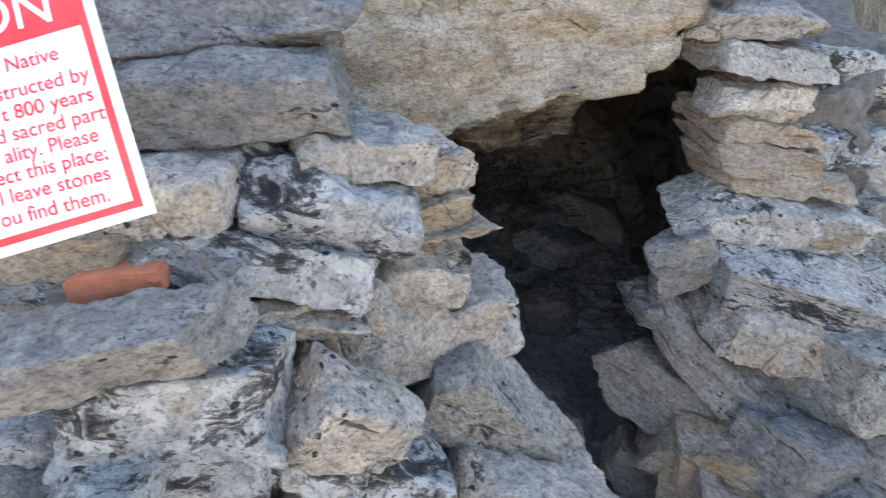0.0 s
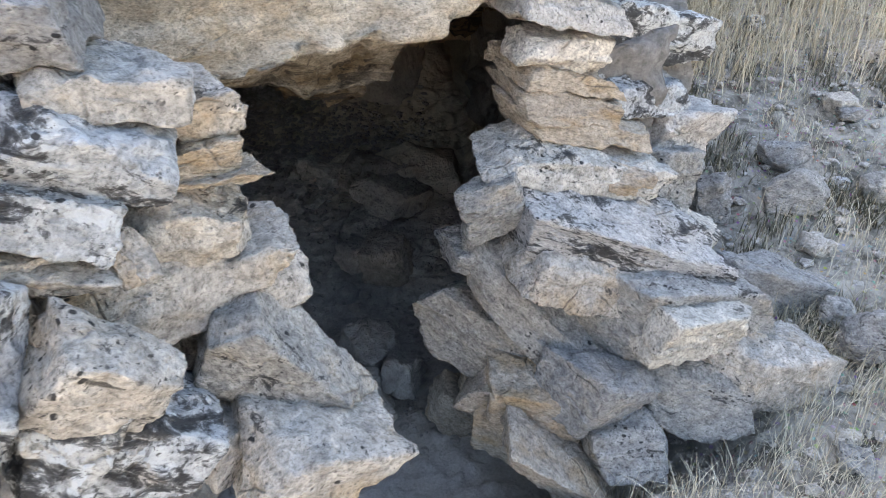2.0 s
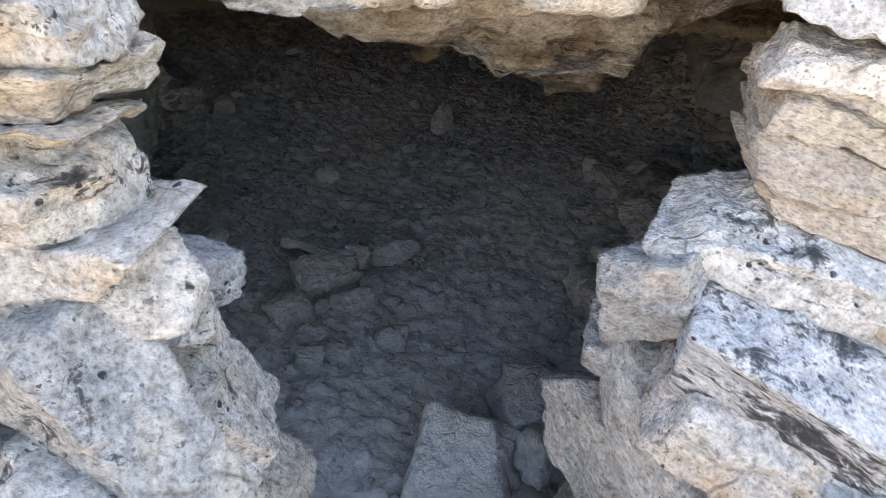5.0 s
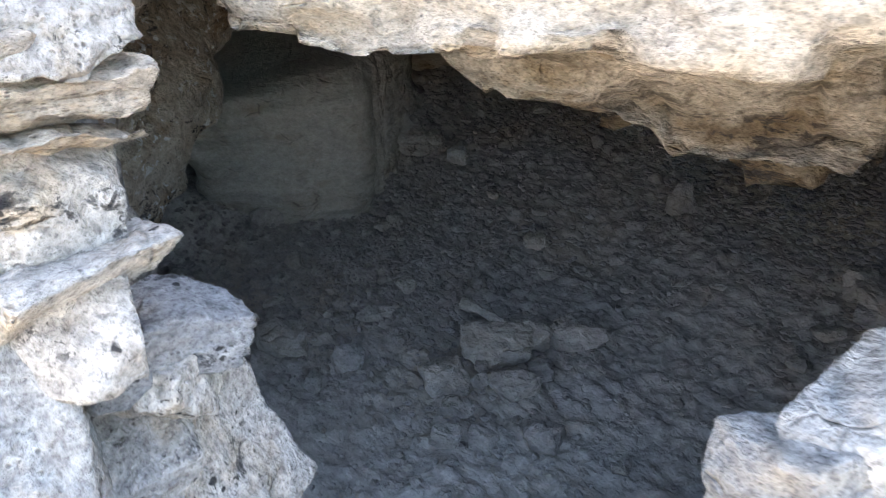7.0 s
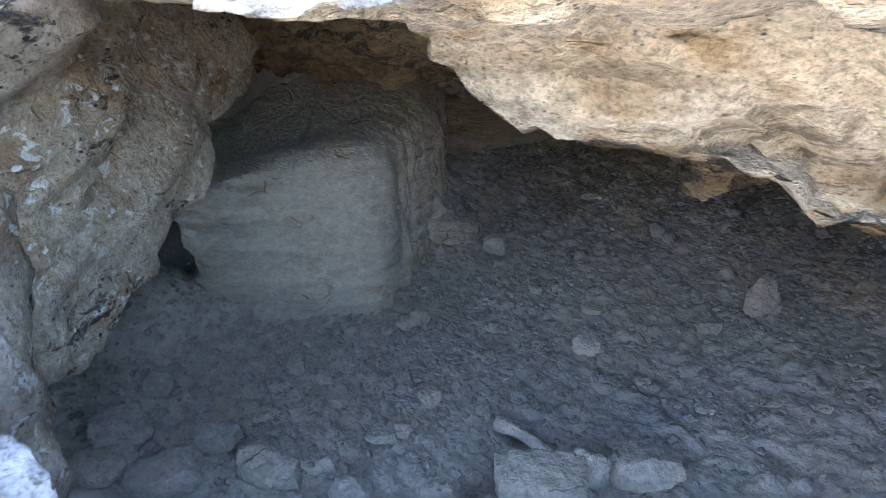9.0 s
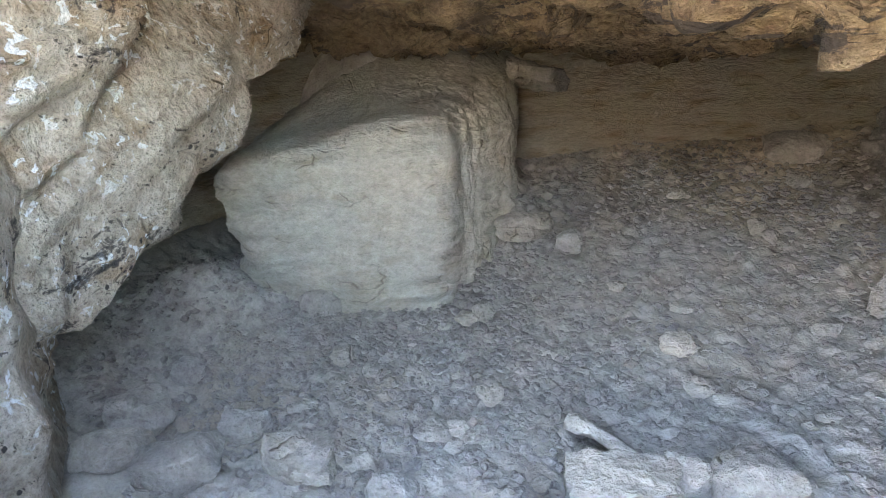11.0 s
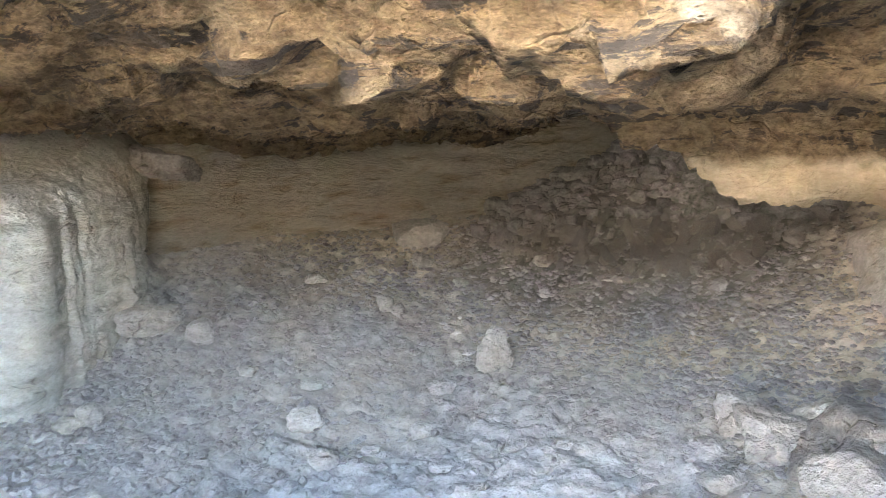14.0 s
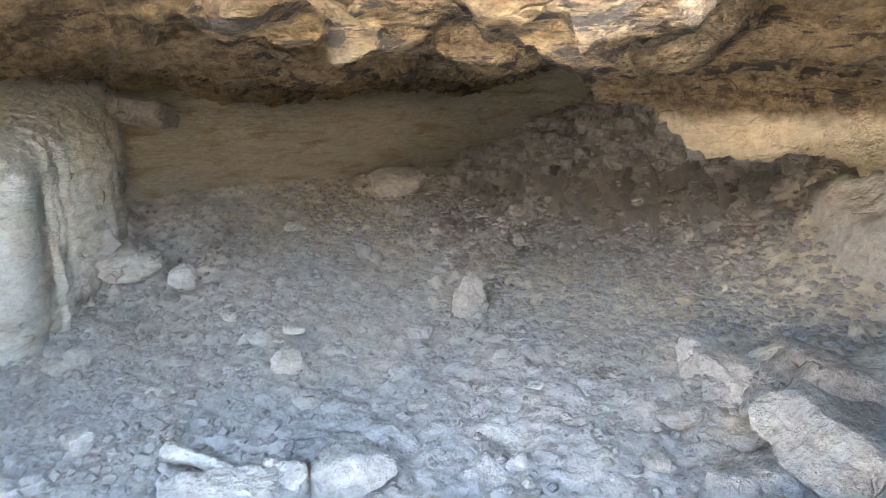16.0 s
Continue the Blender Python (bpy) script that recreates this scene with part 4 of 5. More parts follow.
rock_thing("rock", "fallen grey limestone lump on the dusty floor", rubble_stone, (-0.324, 2.713, -0.275 + lift(-0.324, 2.713)), (0.109, 0.083, 0.082), (-1, 0, 36), 552, 0.1, 14, chips=16, group="rocks on the floor")
rock_thing("rock", "fallen grey limestone lump on the dusty floor", rubble_stone, (-0.104, 2.944, -0.297 + lift(-0.104, 2.944)), (0.122, 0.093, 0.096), (2, 0, 27), 553, 0.1, 14, chips=16, group="rocks on the floor")
rock_thing("rock", "fallen grey limestone lump on the dusty floor", rubble_stone, (-0.398, 2.848, -0.281 + lift(-0.398, 2.848)), (0.114, 0.087, 0.054), (5, 0, 18), 554, 0.1, 14, chips=16, group="rocks on the floor")
rock_thing("rock", "fallen grey limestone lump on the dusty floor", rubble_stone, (0.433, 3.292, -0.335 + lift(0.433, 3.292)), (0.103, 0.078, 0.114), (8, 0, 40), 555, 0.1, 14, chips=16, group="rocks on the floor")
rock_thing("rock", "fallen grey limestone lump on the dusty floor", rubble_stone, (0.414, 3.011, -0.358 + lift(0.414, 3.011)), (0.197, 0.150, 0.106), (-6, 0, 31), 556, 0.1, 22, chips=16, group="rocks on the floor")
rock_thing("rock", "fallen grey limestone lump on the dusty floor", rubble_stone, (0.534, 2.952, -0.348 + lift(0.534, 2.952)), (0.240, 0.183, 0.118), (-3, 0, 22), 557, 0.1, 22, chips=16, group="rocks on the floor")
rock_thing("rock", "fallen grey limestone lump on the dusty floor", rubble_stone, (0.380, 2.566, -0.302 + lift(0.380, 2.566)), (0.269, 0.205, 0.159), (0, 0, 13), 558, 0.1, 22, chips=16, group="rocks on the floor")
rock_thing("rock", "fallen grey limestone lump on the dusty floor", rubble_stone, (0.129, 3.028, -0.354 + lift(0.129, 3.028)), (0.054, 0.041, 0.034), (3, 0, 35), 559, 0.1, 14, chips=16, group="rocks on the floor")
rock_thing("rock", "fallen grey limestone lump on the dusty floor", rubble_stone, (0.382, 4.386, -0.166 + lift(0.382, 4.386)), (0.171, 0.130, 0.112), (6, 0, 26), 560, 0.1, 22, chips=16, group="rocks on the floor")
rock_thing("rock", "fallen grey limestone lump on the dusty floor", rubble_stone, (0.493, 4.258, -0.179 + lift(0.493, 4.258)), (0.192, 0.146, 0.108), (-8, 0, 17), 561, 0.1, 22, chips=16, group="rocks on the floor")
rock_thing("rock", "fallen grey limestone lump on the dusty floor", rubble_stone, (0.592, 3.774, -0.246 + lift(0.592, 3.774)), (0.269, 0.205, 0.144), (-5, 0, 39), 562, 0.1, 22, chips=16, group="rocks on the floor")
rock_thing("rock", "fallen grey limestone lump on the dusty floor", rubble_stone, (0.762, 3.902, -0.206 + lift(0.762, 3.902)), (0.147, 0.112, 0.121), (-2, 0, 30), 563, 0.1, 22, chips=16, group="rocks on the floor")
rock_thing("rock", "fallen grey limestone lump on the dusty floor", rubble_stone, (-1.495, 2.307, -0.157 + lift(-1.495, 2.307)), (0.185, 0.141, 0.133), (1, 0, 49), 564, 0.1, 22, chips=16, group="rocks on the floor")
rock_thing("rock", "fallen grey limestone lump on the dusty floor", rubble_stone, (-1.400, 2.221, -0.181 + lift(-1.400, 2.221)), (0.205, 0.156, 0.086), (4, 0, 71), 565, 0.1, 22, chips=16, group="rocks on the floor")
rock_thing("rock", "fallen grey limestone lump on the dusty floor", rubble_stone, (-1.220, 2.324, -0.184 + lift(-1.220, 2.324)), (0.222, 0.169, 0.138), (7, 0, 62), 566, 0.1, 22, chips=16, group="rocks on the floor")
rock_thing("rock", "fallen grey limestone lump on the dusty floor", rubble_stone, (-1.693, 2.507, -0.148 + lift(-1.693, 2.507)), (0.093, 0.071, 0.092), (-7, 0, 53), 567, 0.1, 14, chips=16, group="rocks on the floor")
rock_thing("rock", "fallen grey limestone lump on the dusty floor", rubble_stone, (-1.294, 2.534, -0.189 + lift(-1.294, 2.534)), (0.133, 0.101, 0.096), (-4, 0, 44), 568, 0.1, 22, chips=16, group="rocks on the floor")
rock_thing("rock", "fallen grey limestone lump on the dusty floor", rubble_stone, (-1.884, 3.061, -0.123 + lift(-1.884, 3.061)), (0.138, 0.105, 0.110), (-1, 0, 66), 569, 0.1, 22, chips=16, group="rocks on the floor")
rock_thing("rock", "fallen grey limestone lump on the dusty floor", rubble_stone, (-1.510, 2.953, -0.175 + lift(-1.510, 2.953)), (0.089, 0.068, 0.067), (2, 0, 57), 570, 0.1, 14, chips=16, group="rocks on the floor")
rock_thing("rock", "fallen grey limestone lump on the dusty floor", rubble_stone, (-1.392, 2.992, -0.193 + lift(-1.392, 2.992)), (0.066, 0.050, 0.046), (5, 0, 48), 571, 0.1, 14, chips=16, group="rocks on the floor")
rock_thing("rock", "fallen grey limestone lump on the dusty floor", rubble_stone, (-1.488, 3.530, -0.174 + lift(-1.488, 3.530)), (0.070, 0.053, 0.077), (8, 0, 70), 572, 0.1, 14, chips=16, group="rocks on the floor")
rock_thing("rock", "fallen grey limestone lump on the dusty floor", rubble_stone, (-1.060, 3.211, -0.223 + lift(-1.060, 3.211)), (0.079, 0.060, 0.062), (-6, 0, 61), 573, 0.1, 14, chips=16, group="rocks on the floor")
rock_thing("rock", "fallen grey limestone lump on the dusty floor", rubble_stone, (-1.093, 2.594, -0.207 + lift(-1.093, 2.594)), (0.181, 0.138, 0.104), (-3, 0, 52), 574, 0.1, 22, chips=16, group="rocks on the floor")
rock_thing("rock", "fallen grey limestone lump on the dusty floor", rubble_stone, (-1.506, 3.466, -0.182 + lift(-1.506, 3.466)), (0.086, 0.066, 0.043), (0, 0, 43), 575, 0.1, 14, chips=16, group="rocks on the floor")
rock_thing("rock", "fallen grey limestone lump on the dusty floor", rubble_stone, (-0.873, 3.463, -0.246 + lift(-0.873, 3.463)), (0.052, 0.040, 0.052), (3, 0, 65), 576, 0.1, 14, chips=16, group="rocks on the floor")
rock_thing("rock", "fallen grey limestone lump on the dusty floor", rubble_stone, (-1.322, 2.722, -0.202 + lift(-1.322, 2.722)), (0.086, 0.065, 0.042), (6, 0, 56), 577, 0.1, 14, chips=16, group="rocks on the floor")
rock_thing("rock", "grey weathered limestone rock on the hillside", grey, (2.319, 2.747, 0.289 + lift(2.319, 2.747)), (0.244, 0.186, 0.190), (-8, 0, -23), 578, 0.1, 22, chips=16, group="rocks on the floor")
rock_thing("rock", "grey weathered limestone rock on the hillside", grey, (2.434, 2.976, 0.322 + lift(2.434, 2.976)), (0.205, 0.156, 0.135), (-5, 0, -1), 579, 0.1, 22, chips=16, group="rocks on the floor")
rock_thing("rock", "grey weathered limestone rock on the hillside", grey, (2.070, 1.953, 0.132 + lift(2.070, 1.953)), (0.195, 0.149, 0.223), (-2, 0, -10), 580, 0.1, 22, chips=16, group="rocks on the floor")
rock_thing("rock", "grey weathered limestone rock on the hillside", grey, (2.065, 2.112, 0.127 + lift(2.065, 2.112)), (0.129, 0.098, 0.106), (1, 0, -19), 581, 0.1, 22, chips=16, group="rocks on the floor")
rock_thing("rock", "grey weathered limestone rock on the hillside", grey, (1.947, 2.796, 0.257 + lift(1.947, 2.796)), (0.179, 0.136, 0.201), (4, 0, -28), 582, 0.1, 22, chips=16, group="rocks on the floor")
rock_thing("rock", "grey weathered limestone rock on the hillside", grey, (2.758, 2.711, 0.285 + lift(2.758, 2.711)), (0.210, 0.160, 0.155), (7, 0, -6), 583, 0.1, 22, chips=16, group="rocks on the floor")
rock_thing("rock", "grey weathered limestone rock on the hillside", grey, (3.001, 3.258, 0.377 + lift(3.001, 3.258)), (0.120, 0.091, 0.074), (-7, 0, -15), 584, 0.1, 14, chips=16, group="rocks on the floor")

rock_thing("rock", "large dark fallen boulder at the foot of the side wall", heap_stone, (0.74, 4.22, -0.17), (0.40, 0.34, 0.26), (0, 18, 25), 591, 0.5, 30, chips=12, group="rocks on the floor")
rock_thing("rock", "broad flat slab of dusty limestone against the side wall", rubble_stone, (0.80, 3.92, -0.14), (0.36, 0.30, 0.12), (8, 14, 40), 592, 0.8, 26, chips=8, group="rocks on the floor")
rock_thing("rock", "angular fallen stone leaning on the rubble", heap_stone, (0.66, 3.42, -0.22), (0.26, 0.22, 0.20), (0, -20, 60), 593, 0.6, 24, chips=10, group="rocks on the floor")
rock_thing("rock", "rounded grey stone bedded in the dust", rubble_stone, (0.52, 3.52, -0.25), (0.20, 0.17, 0.15), (0, 0, 20), 594, 0.2, 22, chips=12, group="rocks on the floor")
rock_thing("rock", "tilted grey stone below the doorway", rubble_stone, (0.47, 2.80, -0.27), (0.25, 0.20, 0.17), (10, 8, 35), 595, 0.5, 24, chips=10, group="rocks on the floor")
rock_thing("rock", "flat pale slab lying just inside the doorway", dust_pale, (0.34, 2.44, -0.24), (0.27, 0.24, 0.10), (14, 4, 15), 596, 0.8, 26, chips=8, group="rocks on the floor")
rock_thing("rock", "narrow grey stone beside the doorway slab", rubble_stone, (0.56, 2.62, -0.26), (0.22, 0.15, 0.13), (0, 12, 70), 597, 0.6, 22, chips=10, group="rocks on the floor")

# ---- heap of fallen stones at the back, and the stones lining the shelter's side ----
SHAPES = [mesh_from("rock", *rock_shape((1, 0.8, 0.7), 900 + i, 0.25, 13, 0.9, 14), heap_stone) for i in range(10)]
rng = np.random.RandomState(12)


def loose(at, size, label, group):
    ob = new("rock", SHAPES[rng.randint(len(SHAPES))])
    ob.matrix_world = pose(*at, *rng.uniform(0, 360, 3)) @ Matrix.Diagonal((size, size * rng.uniform(0.6, 1), size * rng.uniform(0.5, 0.9), 1))
    return tagged(ob, label, "rock", group)


heap = []
for _ in range(1500):
    a, r = rng.uniform(0, 2 * math.pi), 1.15 * math.sqrt(rng.uniform(0, 1))
    x, y = -0.30 + 0.95 * r * math.cos(a), 6.30 + 0.72 * r * math.sin(a)
    heap.append((y, x, 0.022 + 0.085 * rng.uniform() ** 2.4))
heap.sort()
for y, x, s in heap[:260]:
    loose((x, y, float(ground_z(x, y)) + lift(x, y) + 0.5 * s), s, "dusty broken stone in the heap under the ledge", "heap of fallen stones")
rest_v, rest_f, base_n = [], [], 0
for y, x, s in heap[260:]:
    v, f = rock_shape((s, 0.8 * s, 0.8 * s), int(rng.randint(9999)), 0.3, 8, 0.6, 14)
    rest_v.append(v + (x, y, float(ground_z(x, y)) + lift(x, y) + 0.5 * s))
    rest_f += [[a + base_n for a in q] for q in f]
    base_n += len(v)
tagged(new("rubble", mesh_from("rubble", np.concatenate(rest_v), rest_f, heap_stone)), "mass of broken dusty stones at the back of the heap", "rubble", kind="stuff")
for _ in range(70):
    y, z = rng.uniform(2.75, 4.4), rng.uniform(-0.3, 0.95)
    s = rng.uniform(0.14, 0.26)
    ob = new("stone", SHAPES[rng.randint(len(SHAPES))])
    ob.parent = wall_right
    ob.matrix_basis = Matrix.Translation(-wall_right.location) @ pose(1.22 + 0.10 * (y - 2.7) + rng.uniform(-0.03, 0.05), y, z, *rng.uniform(0, 360, 3)) @ Matrix.Diagonal((s, s * 0.85, s * 0.8, 1))


# ---- gravel: countless bits of stone in the dust ----
def gravel(name, label, spots, seed, material):
    r = np.random.RandomState(seed)
    base = np.array([(1, 0, 0), (-1, 0, 0), (0, 1, 0), (0, -1, 0), (0, 0, 1), (0, 0, -1), (.6, .6, .6), (-.6, .6, .6), (.6, -.6, .6), (-.6, -.6, .6)], float)
    tris = [(0, 6, 8), (6, 0, 2), (6, 2, 7), (6, 7, 4), (6, 4, 8), (7, 2, 1), (7, 1, 9), (7, 9, 4), (9, 1, 3), (9, 3, 8), (9, 8, 4), (8, 3, 0), (0, 5, 2), (2, 5, 1), (1, 5, 3), (3, 5, 0)]
    vs, fs = [], []
    rise = earth_relief(np.array([(x, y, 0.0) for x, y, s in spots]))
    for k, (x, y, s) in enumerate(spots):
        v = base * (s * r.uniform(0.5, 1.0, 3)) * r.uniform(0.75, 1.2, (10, 1))
        c, d = math.cos(r.uniform(0, 6.3)), math.sin(r.uniform(0, 6.3))
        m = math.hypot(c, d)
        c, d = c / m, d / m
        v = np.stack([v[:, 0] * c - v[:, 1] * d, v[:, 0] * d + v[:, 1] * c, v[:, 2] * 0.7], 1) + (x, y, 0)
        v[:, 2] += float(ground_z(x, y)) + rise[k] + 0.3 * s
        vs.append(v)
        fs += [tuple(a + 10 * k for a in t) for t in tris]
    ob = new(name, mesh_from(name, np.concatenate(vs), fs, material, False))
    return tagged(ob, label, "gravel", kind="stuff")


spots = []
while len(spots) < 24000:
    x, y = rng.uniform(-2.6, 1.2), rng.uniform(2.2, 6.3)
    d = 0.12 + 0.9 * math.exp(-((x + 1.5) / 0.7) ** 2 - ((y - 3.2) / 0.7) ** 2) + 0.9 * math.exp(-((x - 0.35) / 0.5) ** 2 - ((y - 4.9) / 0.6) ** 2)
    d += 0.5 * math.exp(-((x + 0.6) / 1.3) ** 2 - ((y - 5.4) / 0.6) ** 2)
    if rng.uniform() < d:
        spots.append((x, y, 0.004 + 0.027 * rng.uniform() ** 3))
gravel("gravel", "small dusty limestone chips scattered over the shelter floor", spots, 5, gravel_stone)
spots = []
while len(spots) < 6500:
    x, y = 1.3 + 4.0 * rng.uniform() ** 1.4, rng.uniform(0.6, 6.0)
    if y < 1.2 + 1.3 * x:
        spots.append((x, y, 0.006 + 0.034 * rng.uniform() ** 5))
gravel("gravel", "pale stone chips scattered over the hillside", spots, 6, pale)


# ---- dry grass ----
def straw(name):
    m, nt, bsdf = nodes_of(name)
    g = nt.nodes.new("ShaderNodeNewGeometry")
    nt.links.new(ramp(nt, g.outputs["Random Per Island"], (0.0, (0.30, 0.26, 0.19)), (0.5, (0.46, 0.40, 0.29)), (1.0, (0.60, 0.54, 0.42))), bsdf.inputs["Base Color"])
    bsdf.inputs["Roughness"].default_value = 0.8
    return m


dry = straw("dry_grass")


def grass(name, label, centres, blades, height, spread, seed, wide=1.0):
    r = np.random.RandomState(seed)
    vs, fs = [], []
    for cx, cy in centres:
        for _ in range(blades):
            a = r.uniform(0, 6.3)
            x, y = cx + r.normal(0, spread), cy + r.normal(0, spread)
            z = float(ground_z(x, y)) - 0.01
            h, lean = height * r.uniform(0.4, 1.1), r.uniform(0.1, 0.9)
            w = r.uniform(0.0007, 0.0016) * wide
            dx, dy = math.cos(a), math.sin(a)
            k = len(vs)
            for j, s in enumerate((0, 0.4, 0.75, 1.0)):
                px, py, pz = x + dx * lean * h * s * s, y + dy * lean * h * s * s, z + h * (s - 0.35 * lean * s * s)
                ww = w * (1 - 0.8 * s)
                vs += [(px - dy * ww, py + dx * ww, pz), (px + dy * ww, py - dx * ww, pz)]
                if j:
                    fs.append((k + 2 * j - 2, k + 2 * j - 1, k + 2 * j + 1, k + 2 * j))
    ob = new(name, mesh_from(name, vs, fs, dry, False))
    return tagged(ob, label, "grass", kind="stuff")


near_tufts = [(rng.uniform(1.05, 2.3), rng.uniform(1.2, 1.85)) for _ in range(46)] + [(rng.uniform(1.7, 2.6), rng.uniform(1.7, 2.6)) for _ in range(26)]
grass("grass", "thin dry tangled grass at the foot of the wall", near_tufts, 44, 0.17, 0.07, 8, 1.2)
far_tufts = [(rng.uniform(2.3, 4.6), rng.uniform(3.7, 5.6)) for _ in range(170)]
grass("grass", "tall pale dry grass on the slope", far_tufts, 46, 0.40, 0.10, 9, 1.8)
scrub = [(1.45 + 3.2 * rng.uniform() ** 1.3, rng.uniform(1.4, 4.6)) for _ in range(170)]
grass("grass", "low grey withered weeds over the stony hillside", [c for c in scrub if c[1] < 1.0 + 1.3 * c[0]], 40, 0.10, 0.07, 10, 1.5)


weed_mat, nt, bsdf = nodes_of("withered_weed")
g = nt.nodes.new("ShaderNodeNewGeometry")
nt.links.new(ramp(nt, g.outputs["Random Per Island"], (0.0, (0.035, 0.035, 0.022)), (0.6, (0.09, 0.085, 0.055)), (1.0, (0.20, 0.17, 0.12))), bsdf.inputs["Base Color"])
bsdf.inputs["Roughness"].default_value = 0.85
dry = weed_mat
weeds = [(1.5 + 3.2 * rng.uniform() ** 1.2, rng.uniform(1.5, 4.8)) for _ in range(120)]
grass("weeds", "dark low weeds in clumps on the stony hillside", [c for c in weeds if c[1] < 1.0 + 1.3 * c[0]], 90, 0.09, 0.045, 14, 2.2)
for k in range(46):
    x, y = 1.6 + 3.0 * rng.uniform() ** 1.2, rng.uniform(1.5, 4.8)
    s = 0.05 + 0.17 * rng.uniform() ** 2.5
    if y < 0.9 + 1.25 * x:
        rock_thing("rock", "pale weathered limestone rock on the hillside", (grey, pale, lichen)[k % 3], (x, y, float(ground_z(x, y)) + 0.12 * s), (s, s * 0.8, s * 0.6), (0, int(rng.randint(-15, 15)), int(rng.randint(360))), 1300 + k, 0.2, 12, group="rocks on the hillside")


# ---- bone-like stick on the floor ----
def tube(points, radii, sides=10):
    bm = bmesh.new()
    rings = []
    for i, p in enumerate(points):
        t = (points[min(i + 1, len(points) - 1)] - points[max(i - 1, 0)]).normalized()
        s = t.cross(Vector((0, 0, 1))).normalized()
        u = s.cross(t)
        rings.append([bm.verts.new(p + (s * math.cos(6.2832 * k / sides) + u * math.sin(6.2832 * k / sides)) * radii[i] * (1 + 0.12 * math.sin(k * 2.3 + i))) for k in range(sides)])
    for a, b in zip(rings, rings[1:]):
        for k in range(sides):
            bm.faces.new((a[k], a[(k + 1) % sides], b[(k + 1) % sides], b[k]))
    bm.faces.new(rings[0][::-1])
    bm.faces.new(rings[-1])
    for f in bm.faces:
        f.smooth = True
    return bm


def simple(name, bm, material, label, category):
    me = bpy.data.meshes.new(name)
    bm.to_mesh(me)
    bm.free()
    me.materials.append(material)
    return tagged(new(name, me), label, category)


a, b = Vector((-0.75, 3.23, -0.185)), Vector((-0.42, 3.335, -0.285))
run = [a.lerp(b, i / 12) + Vector((0, 0, 0.010 * math.sin(i * 0.5))) for i in range(13)]
simple("stick", tube(run, [0.016 + 0.004 * abs(math.sin(i * 1.1)) + (0.007 if i in (0, 1, 12) else 0) for i in range(13)]), dust_pale, "pale weathered stick lying across broken stones", "stick")

# ---- terracotta piece on the wall ----
clay, nt, bsdf = nodes_of("terracotta")
vec = placed(nt)
nt.links.new(mix(nt, ramp(nt, noise_of(nt, vec, 30, 6, 0.7), (0.3, 0.0), (0.7, 1.0)), (0.36, 0.11, 0.06), (0.55, 0.21, 0.12)), bsdf.inputs["Base Color"])
bsdf.inputs["Roughness"].default_value = 0.85
bm = bmesh.new()
bmesh.ops.create_cube(bm, size=1.0)
bmesh.ops.scale(bm, vec=(0.132, 0.075, 0.036), verts=bm.verts[:])
bmesh.ops.subdivide_edges(bm, edges=bm.edges[:], cuts=5, use_grid_fill=True)
for w in bm.verts:
    w.co.y += -0.9 * w.co.x ** 2
    w.co.z += (0.003 if w.co.z > 0.012 and w.co.x < 0.02 else 0) + 0.002 * noise.noise(w.co * 40)
    w.co.x *= 1 - 1.6 * abs(w.co.z - 0.01)
    w.co += Vector((0, 0.0015, 0.001)) * noise.noise(w.co * 90)
bmesh.ops.bevel(bm, geom=[e for e in bm.edges if len(e.link_faces) == 2 and e.calc_face_angle() > 0.9], offset=0.004, segments=2, affect="EDGES")
me = bpy.data.meshes.new("brick_fragment")
bm.to_mesh(me)
bm.free()
me.materials.append(clay)
brick = new("brick_fragment", me)
brick.matrix_world = pose(-0.392, 1.360, 1.216, -4, -6, -5)
tagged(brick, "broken orange terracotta piece resting on a wall stone", "brick")


# ---- the notice on the wall ----
def paint(name, colour, rough=0.45):
    m, nt, bsdf = nodes_of(name)
    vec = placed(nt)
    nt.links.new(mix(nt, ramp(nt, noise_of(nt, vec, 14, 6, 0.6), (0.35, 0.0), (0.7, 0.12)), colour, (0.45, 0.44, 0.42)), bsdf.inputs["Base Color"])
    bsdf.inputs["Roughness"].default_value = rough
    return m


sign_white, sign_red = paint("sign_white", (0.66, 0.68, 0.71)), paint("sign_red", (0.62, 0.02, 0.03))
UNIT = 0.75 / 1262
SX = Vector((0.9952, -0.08, -0.0557)) * 0.959 + Vector((0.0863, 0.4558, 0.8859)) * 0.284
SY = Vector((0.0863, 0.4558, 0.8859)) * 0.959 - Vector((0.9952, -0.08, -0.0557)) * 0.284
SN = SX.cross(SY)
turn = Matrix((SX, SY, SN)).transposed().to_4x4()
sign = new("sign")
sign.matrix_world = Matrix.Translation((-0.2720, 1.1940, 1.3795)) @ turn
tagged(sign, "white notice with red border and red lettering tied to the wall", "sign")


def bow(x, y):
    return -0.00022 * (max(0, x + 90)) ** 2 * UNIT * 2.2 - 0.00009 * (y - 250) ** 2 * UNIT


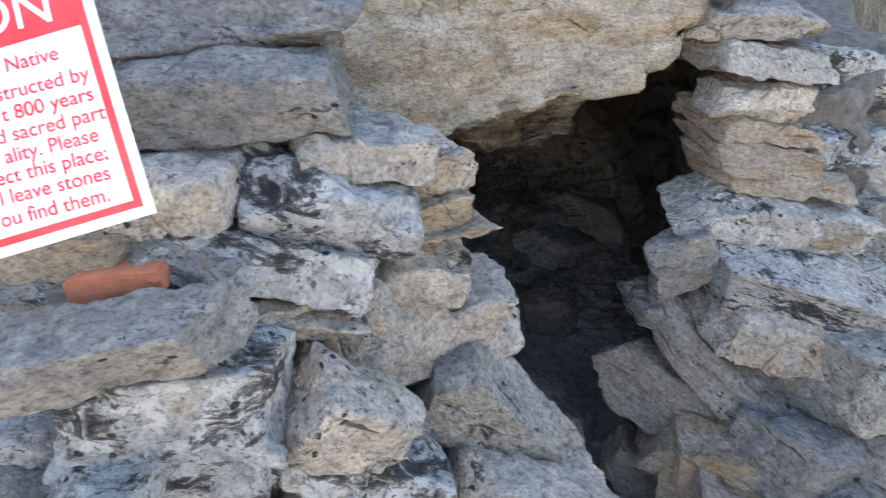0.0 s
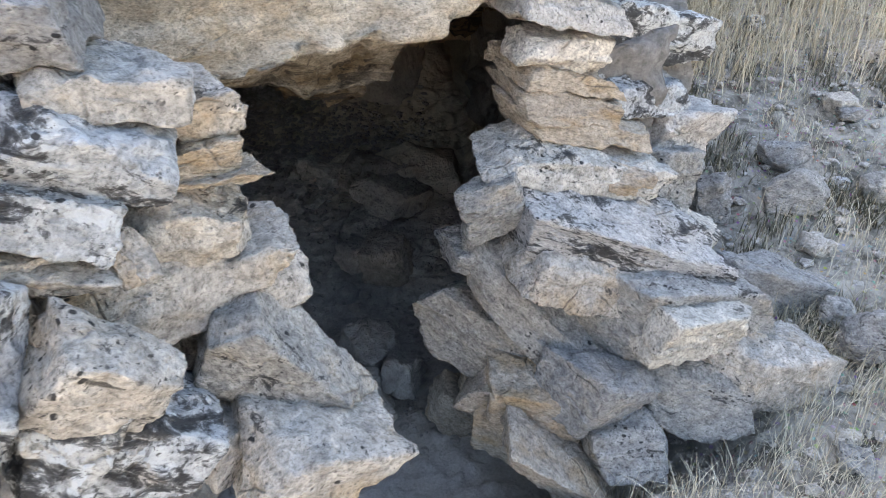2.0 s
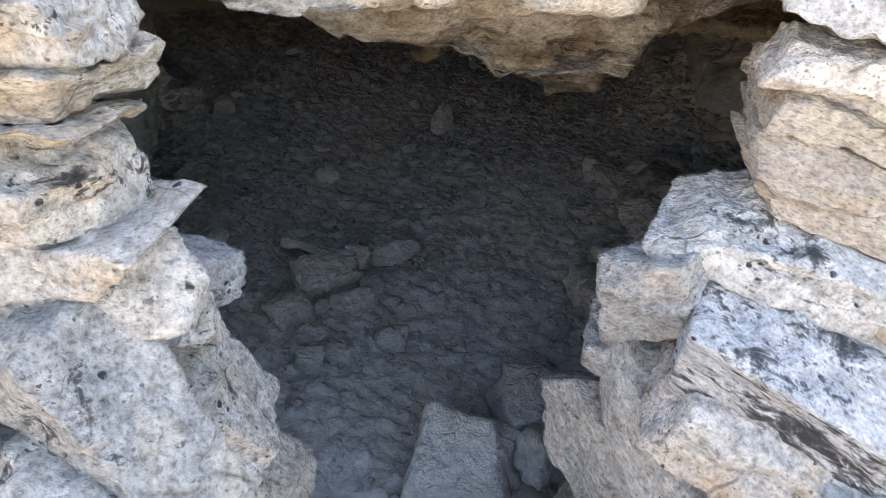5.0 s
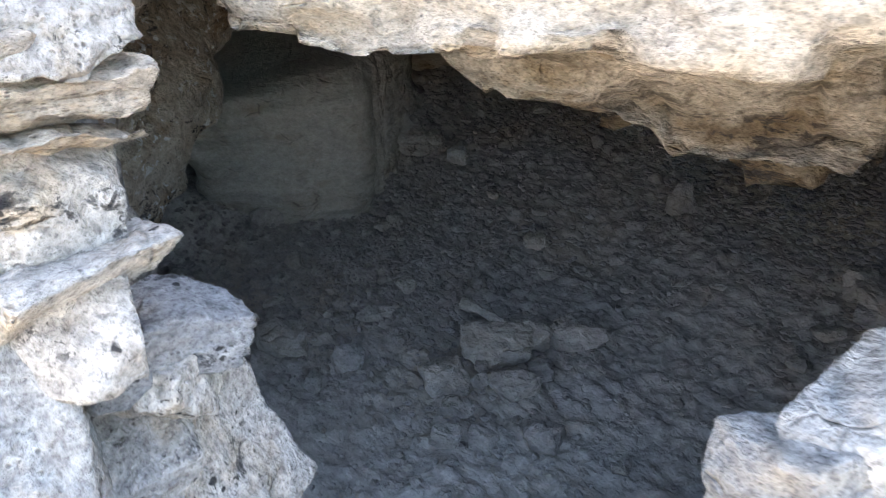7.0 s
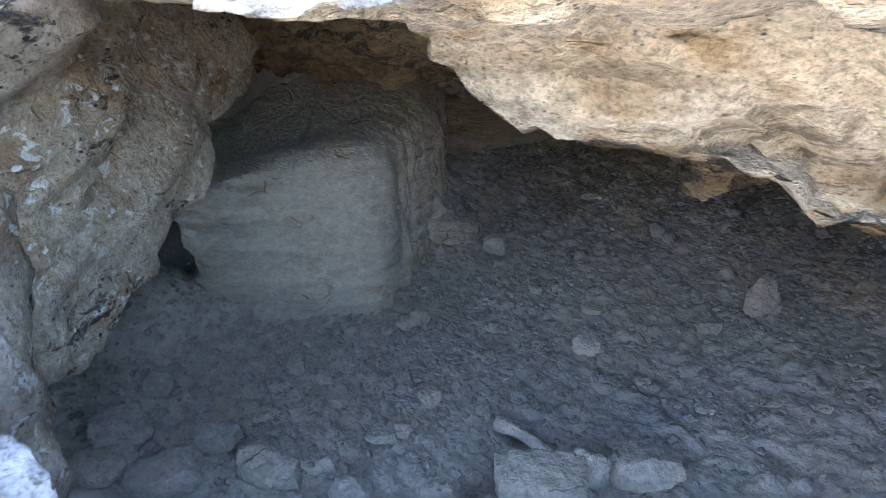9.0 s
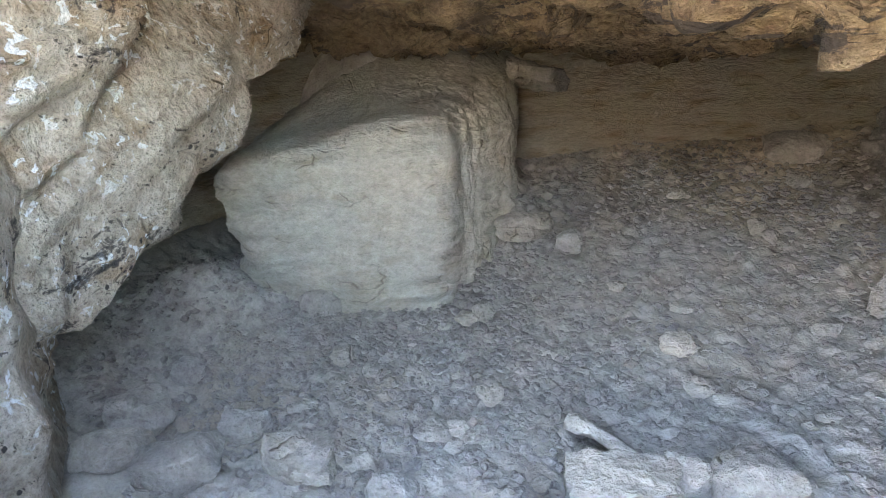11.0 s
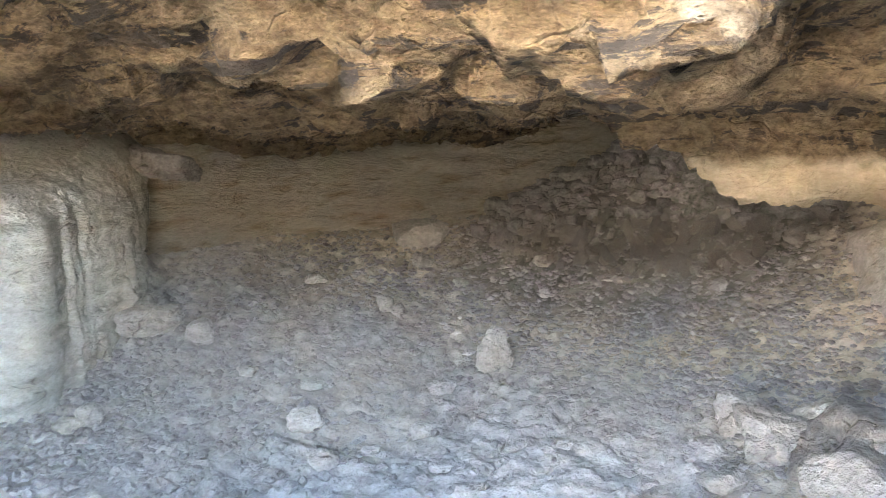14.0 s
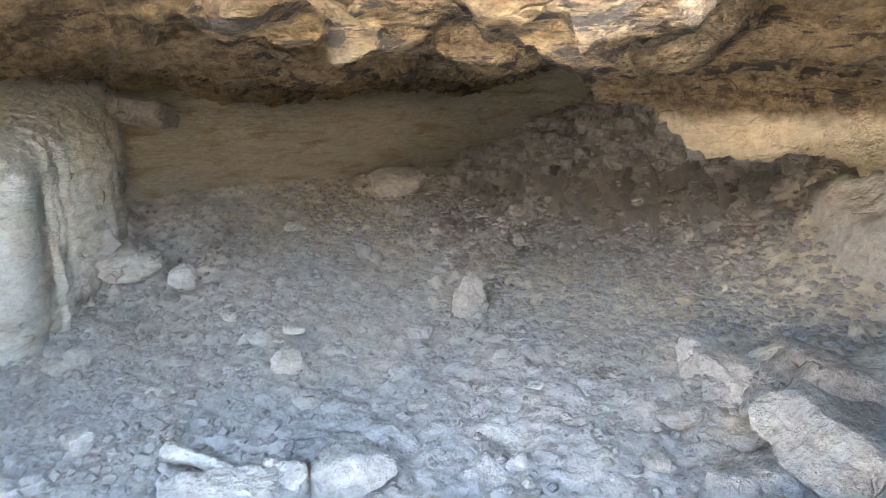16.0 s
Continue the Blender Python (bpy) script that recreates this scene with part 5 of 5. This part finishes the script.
def sheet(name, x0, x1, y0, y1, lift, thick, material, label=""):
    nx, ny = max(2, int((x1 - x0) / 12)), max(2, int((y1 - y0) / 14))
    bm = bmesh.new()
    top = [[bm.verts.new(((x0 + (x1 - x0) * i / nx) * UNIT, (y0 + (y1 - y0) * j / ny) * UNIT, bow(x0 + (x1 - x0) * i / nx, y0 + (y1 - y0) * j / ny) + lift)) for i in range(nx + 1)] for j in range(ny + 1)]
    for j in range(ny):
        for i in range(nx):
            bm.faces.new((top[j][i], top[j][i + 1], top[j + 1][i + 1], top[j + 1][i]))
    if thick:
        g = bmesh.ops.extrude_face_region(bm, geom=bm.faces[:])
        for w in [e for e in g["geom"] if isinstance(e, bmesh.types.BMVert)]:
            w.co.z -= thick
        bmesh.ops.recalc_face_normals(bm, faces=bm.faces[:])
    return part(name, bm, material, sign, label)


sheet("board", -520, 4, -4, 500, 0, 0.0012, sign_white)
sheet("border", -28, -14, 14, 490, 0.0006, 0, sign_red)
sheet("border", -505, -28, 14, 28, 0.0006, 0, sign_red)
sheet("header_band", -505, -28, 352, 490, 0.0006, 0, sign_red)


def words(text, x, y, size, material, align="RIGHT"):
    c = bpy.data.curves.new("lettering", "FONT")
    c.body, c.size, c.align_x = text, size * UNIT, align
    c.offset = 0.004 * size * UNIT
    tmp = bpy.data.objects.new("lettering", c)
    scene.collection.objects.link(tmp)
    dg = bpy.context.evaluated_depsgraph_get()
    me = bpy.data.meshes.new_from_object(tmp.evaluated_get(dg))
    bpy.data.objects.remove(tmp)
    bm = bmesh.new()
    bm.from_mesh(me)
    bmesh.ops.rotate(bm, verts=bm.verts[:], cent=(0, 0, 0), matrix=Matrix.Rotation(radians(-2.5), 3, "Z"))
    for w in bm.verts:
        w.co.x += x * UNIT
        w.co.y += y * UNIT
        w.co.z = bow(w.co.x / UNIT, w.co.y / UNIT) + 0.0012
    part("lettering", bm, material, sign)


for text, x, y in (("Native", -79, 303), ("structed by", -38, 254), ("t 800 years", -40, 217), ("d sacred part", -30, 180), ("ality. Please", -52, 145), ("ect this place;", -46, 110), ("l leave stones", -52, 75), ("ou find them.", -64, 38)):
    words(text, x, y, 37, sign_red)
words("ON", -66, 372, 96, sign_white)

# wire that ties the notice
wire_mat, nt, bsdf = nodes_of("rusty_wire")
bsdf.inputs["Base Color"].default_value = (0.16, 0.09, 0.05, 1)
bsdf.inputs["Roughness"].default_value = 0.7
ends = [Vector(p) for p in ((-0.301, 1.250, 1.366), (-0.296, 1.262, 1.336), (-0.284, 1.290, 1.296), (-0.268, 1.296, 1.266), (-0.251, 1.300, 1.226))]
line = [ends[min(3, int(i / 5))].lerp(ends[min(4, int(i / 5) + 1)], (i % 5) / 5) for i in range(20)] + [ends[4]]
simple("wire", tube(line, [0.0011] * 21, 6), wire_mat, "thin rusty wire tying the notice to the stones", "wire")
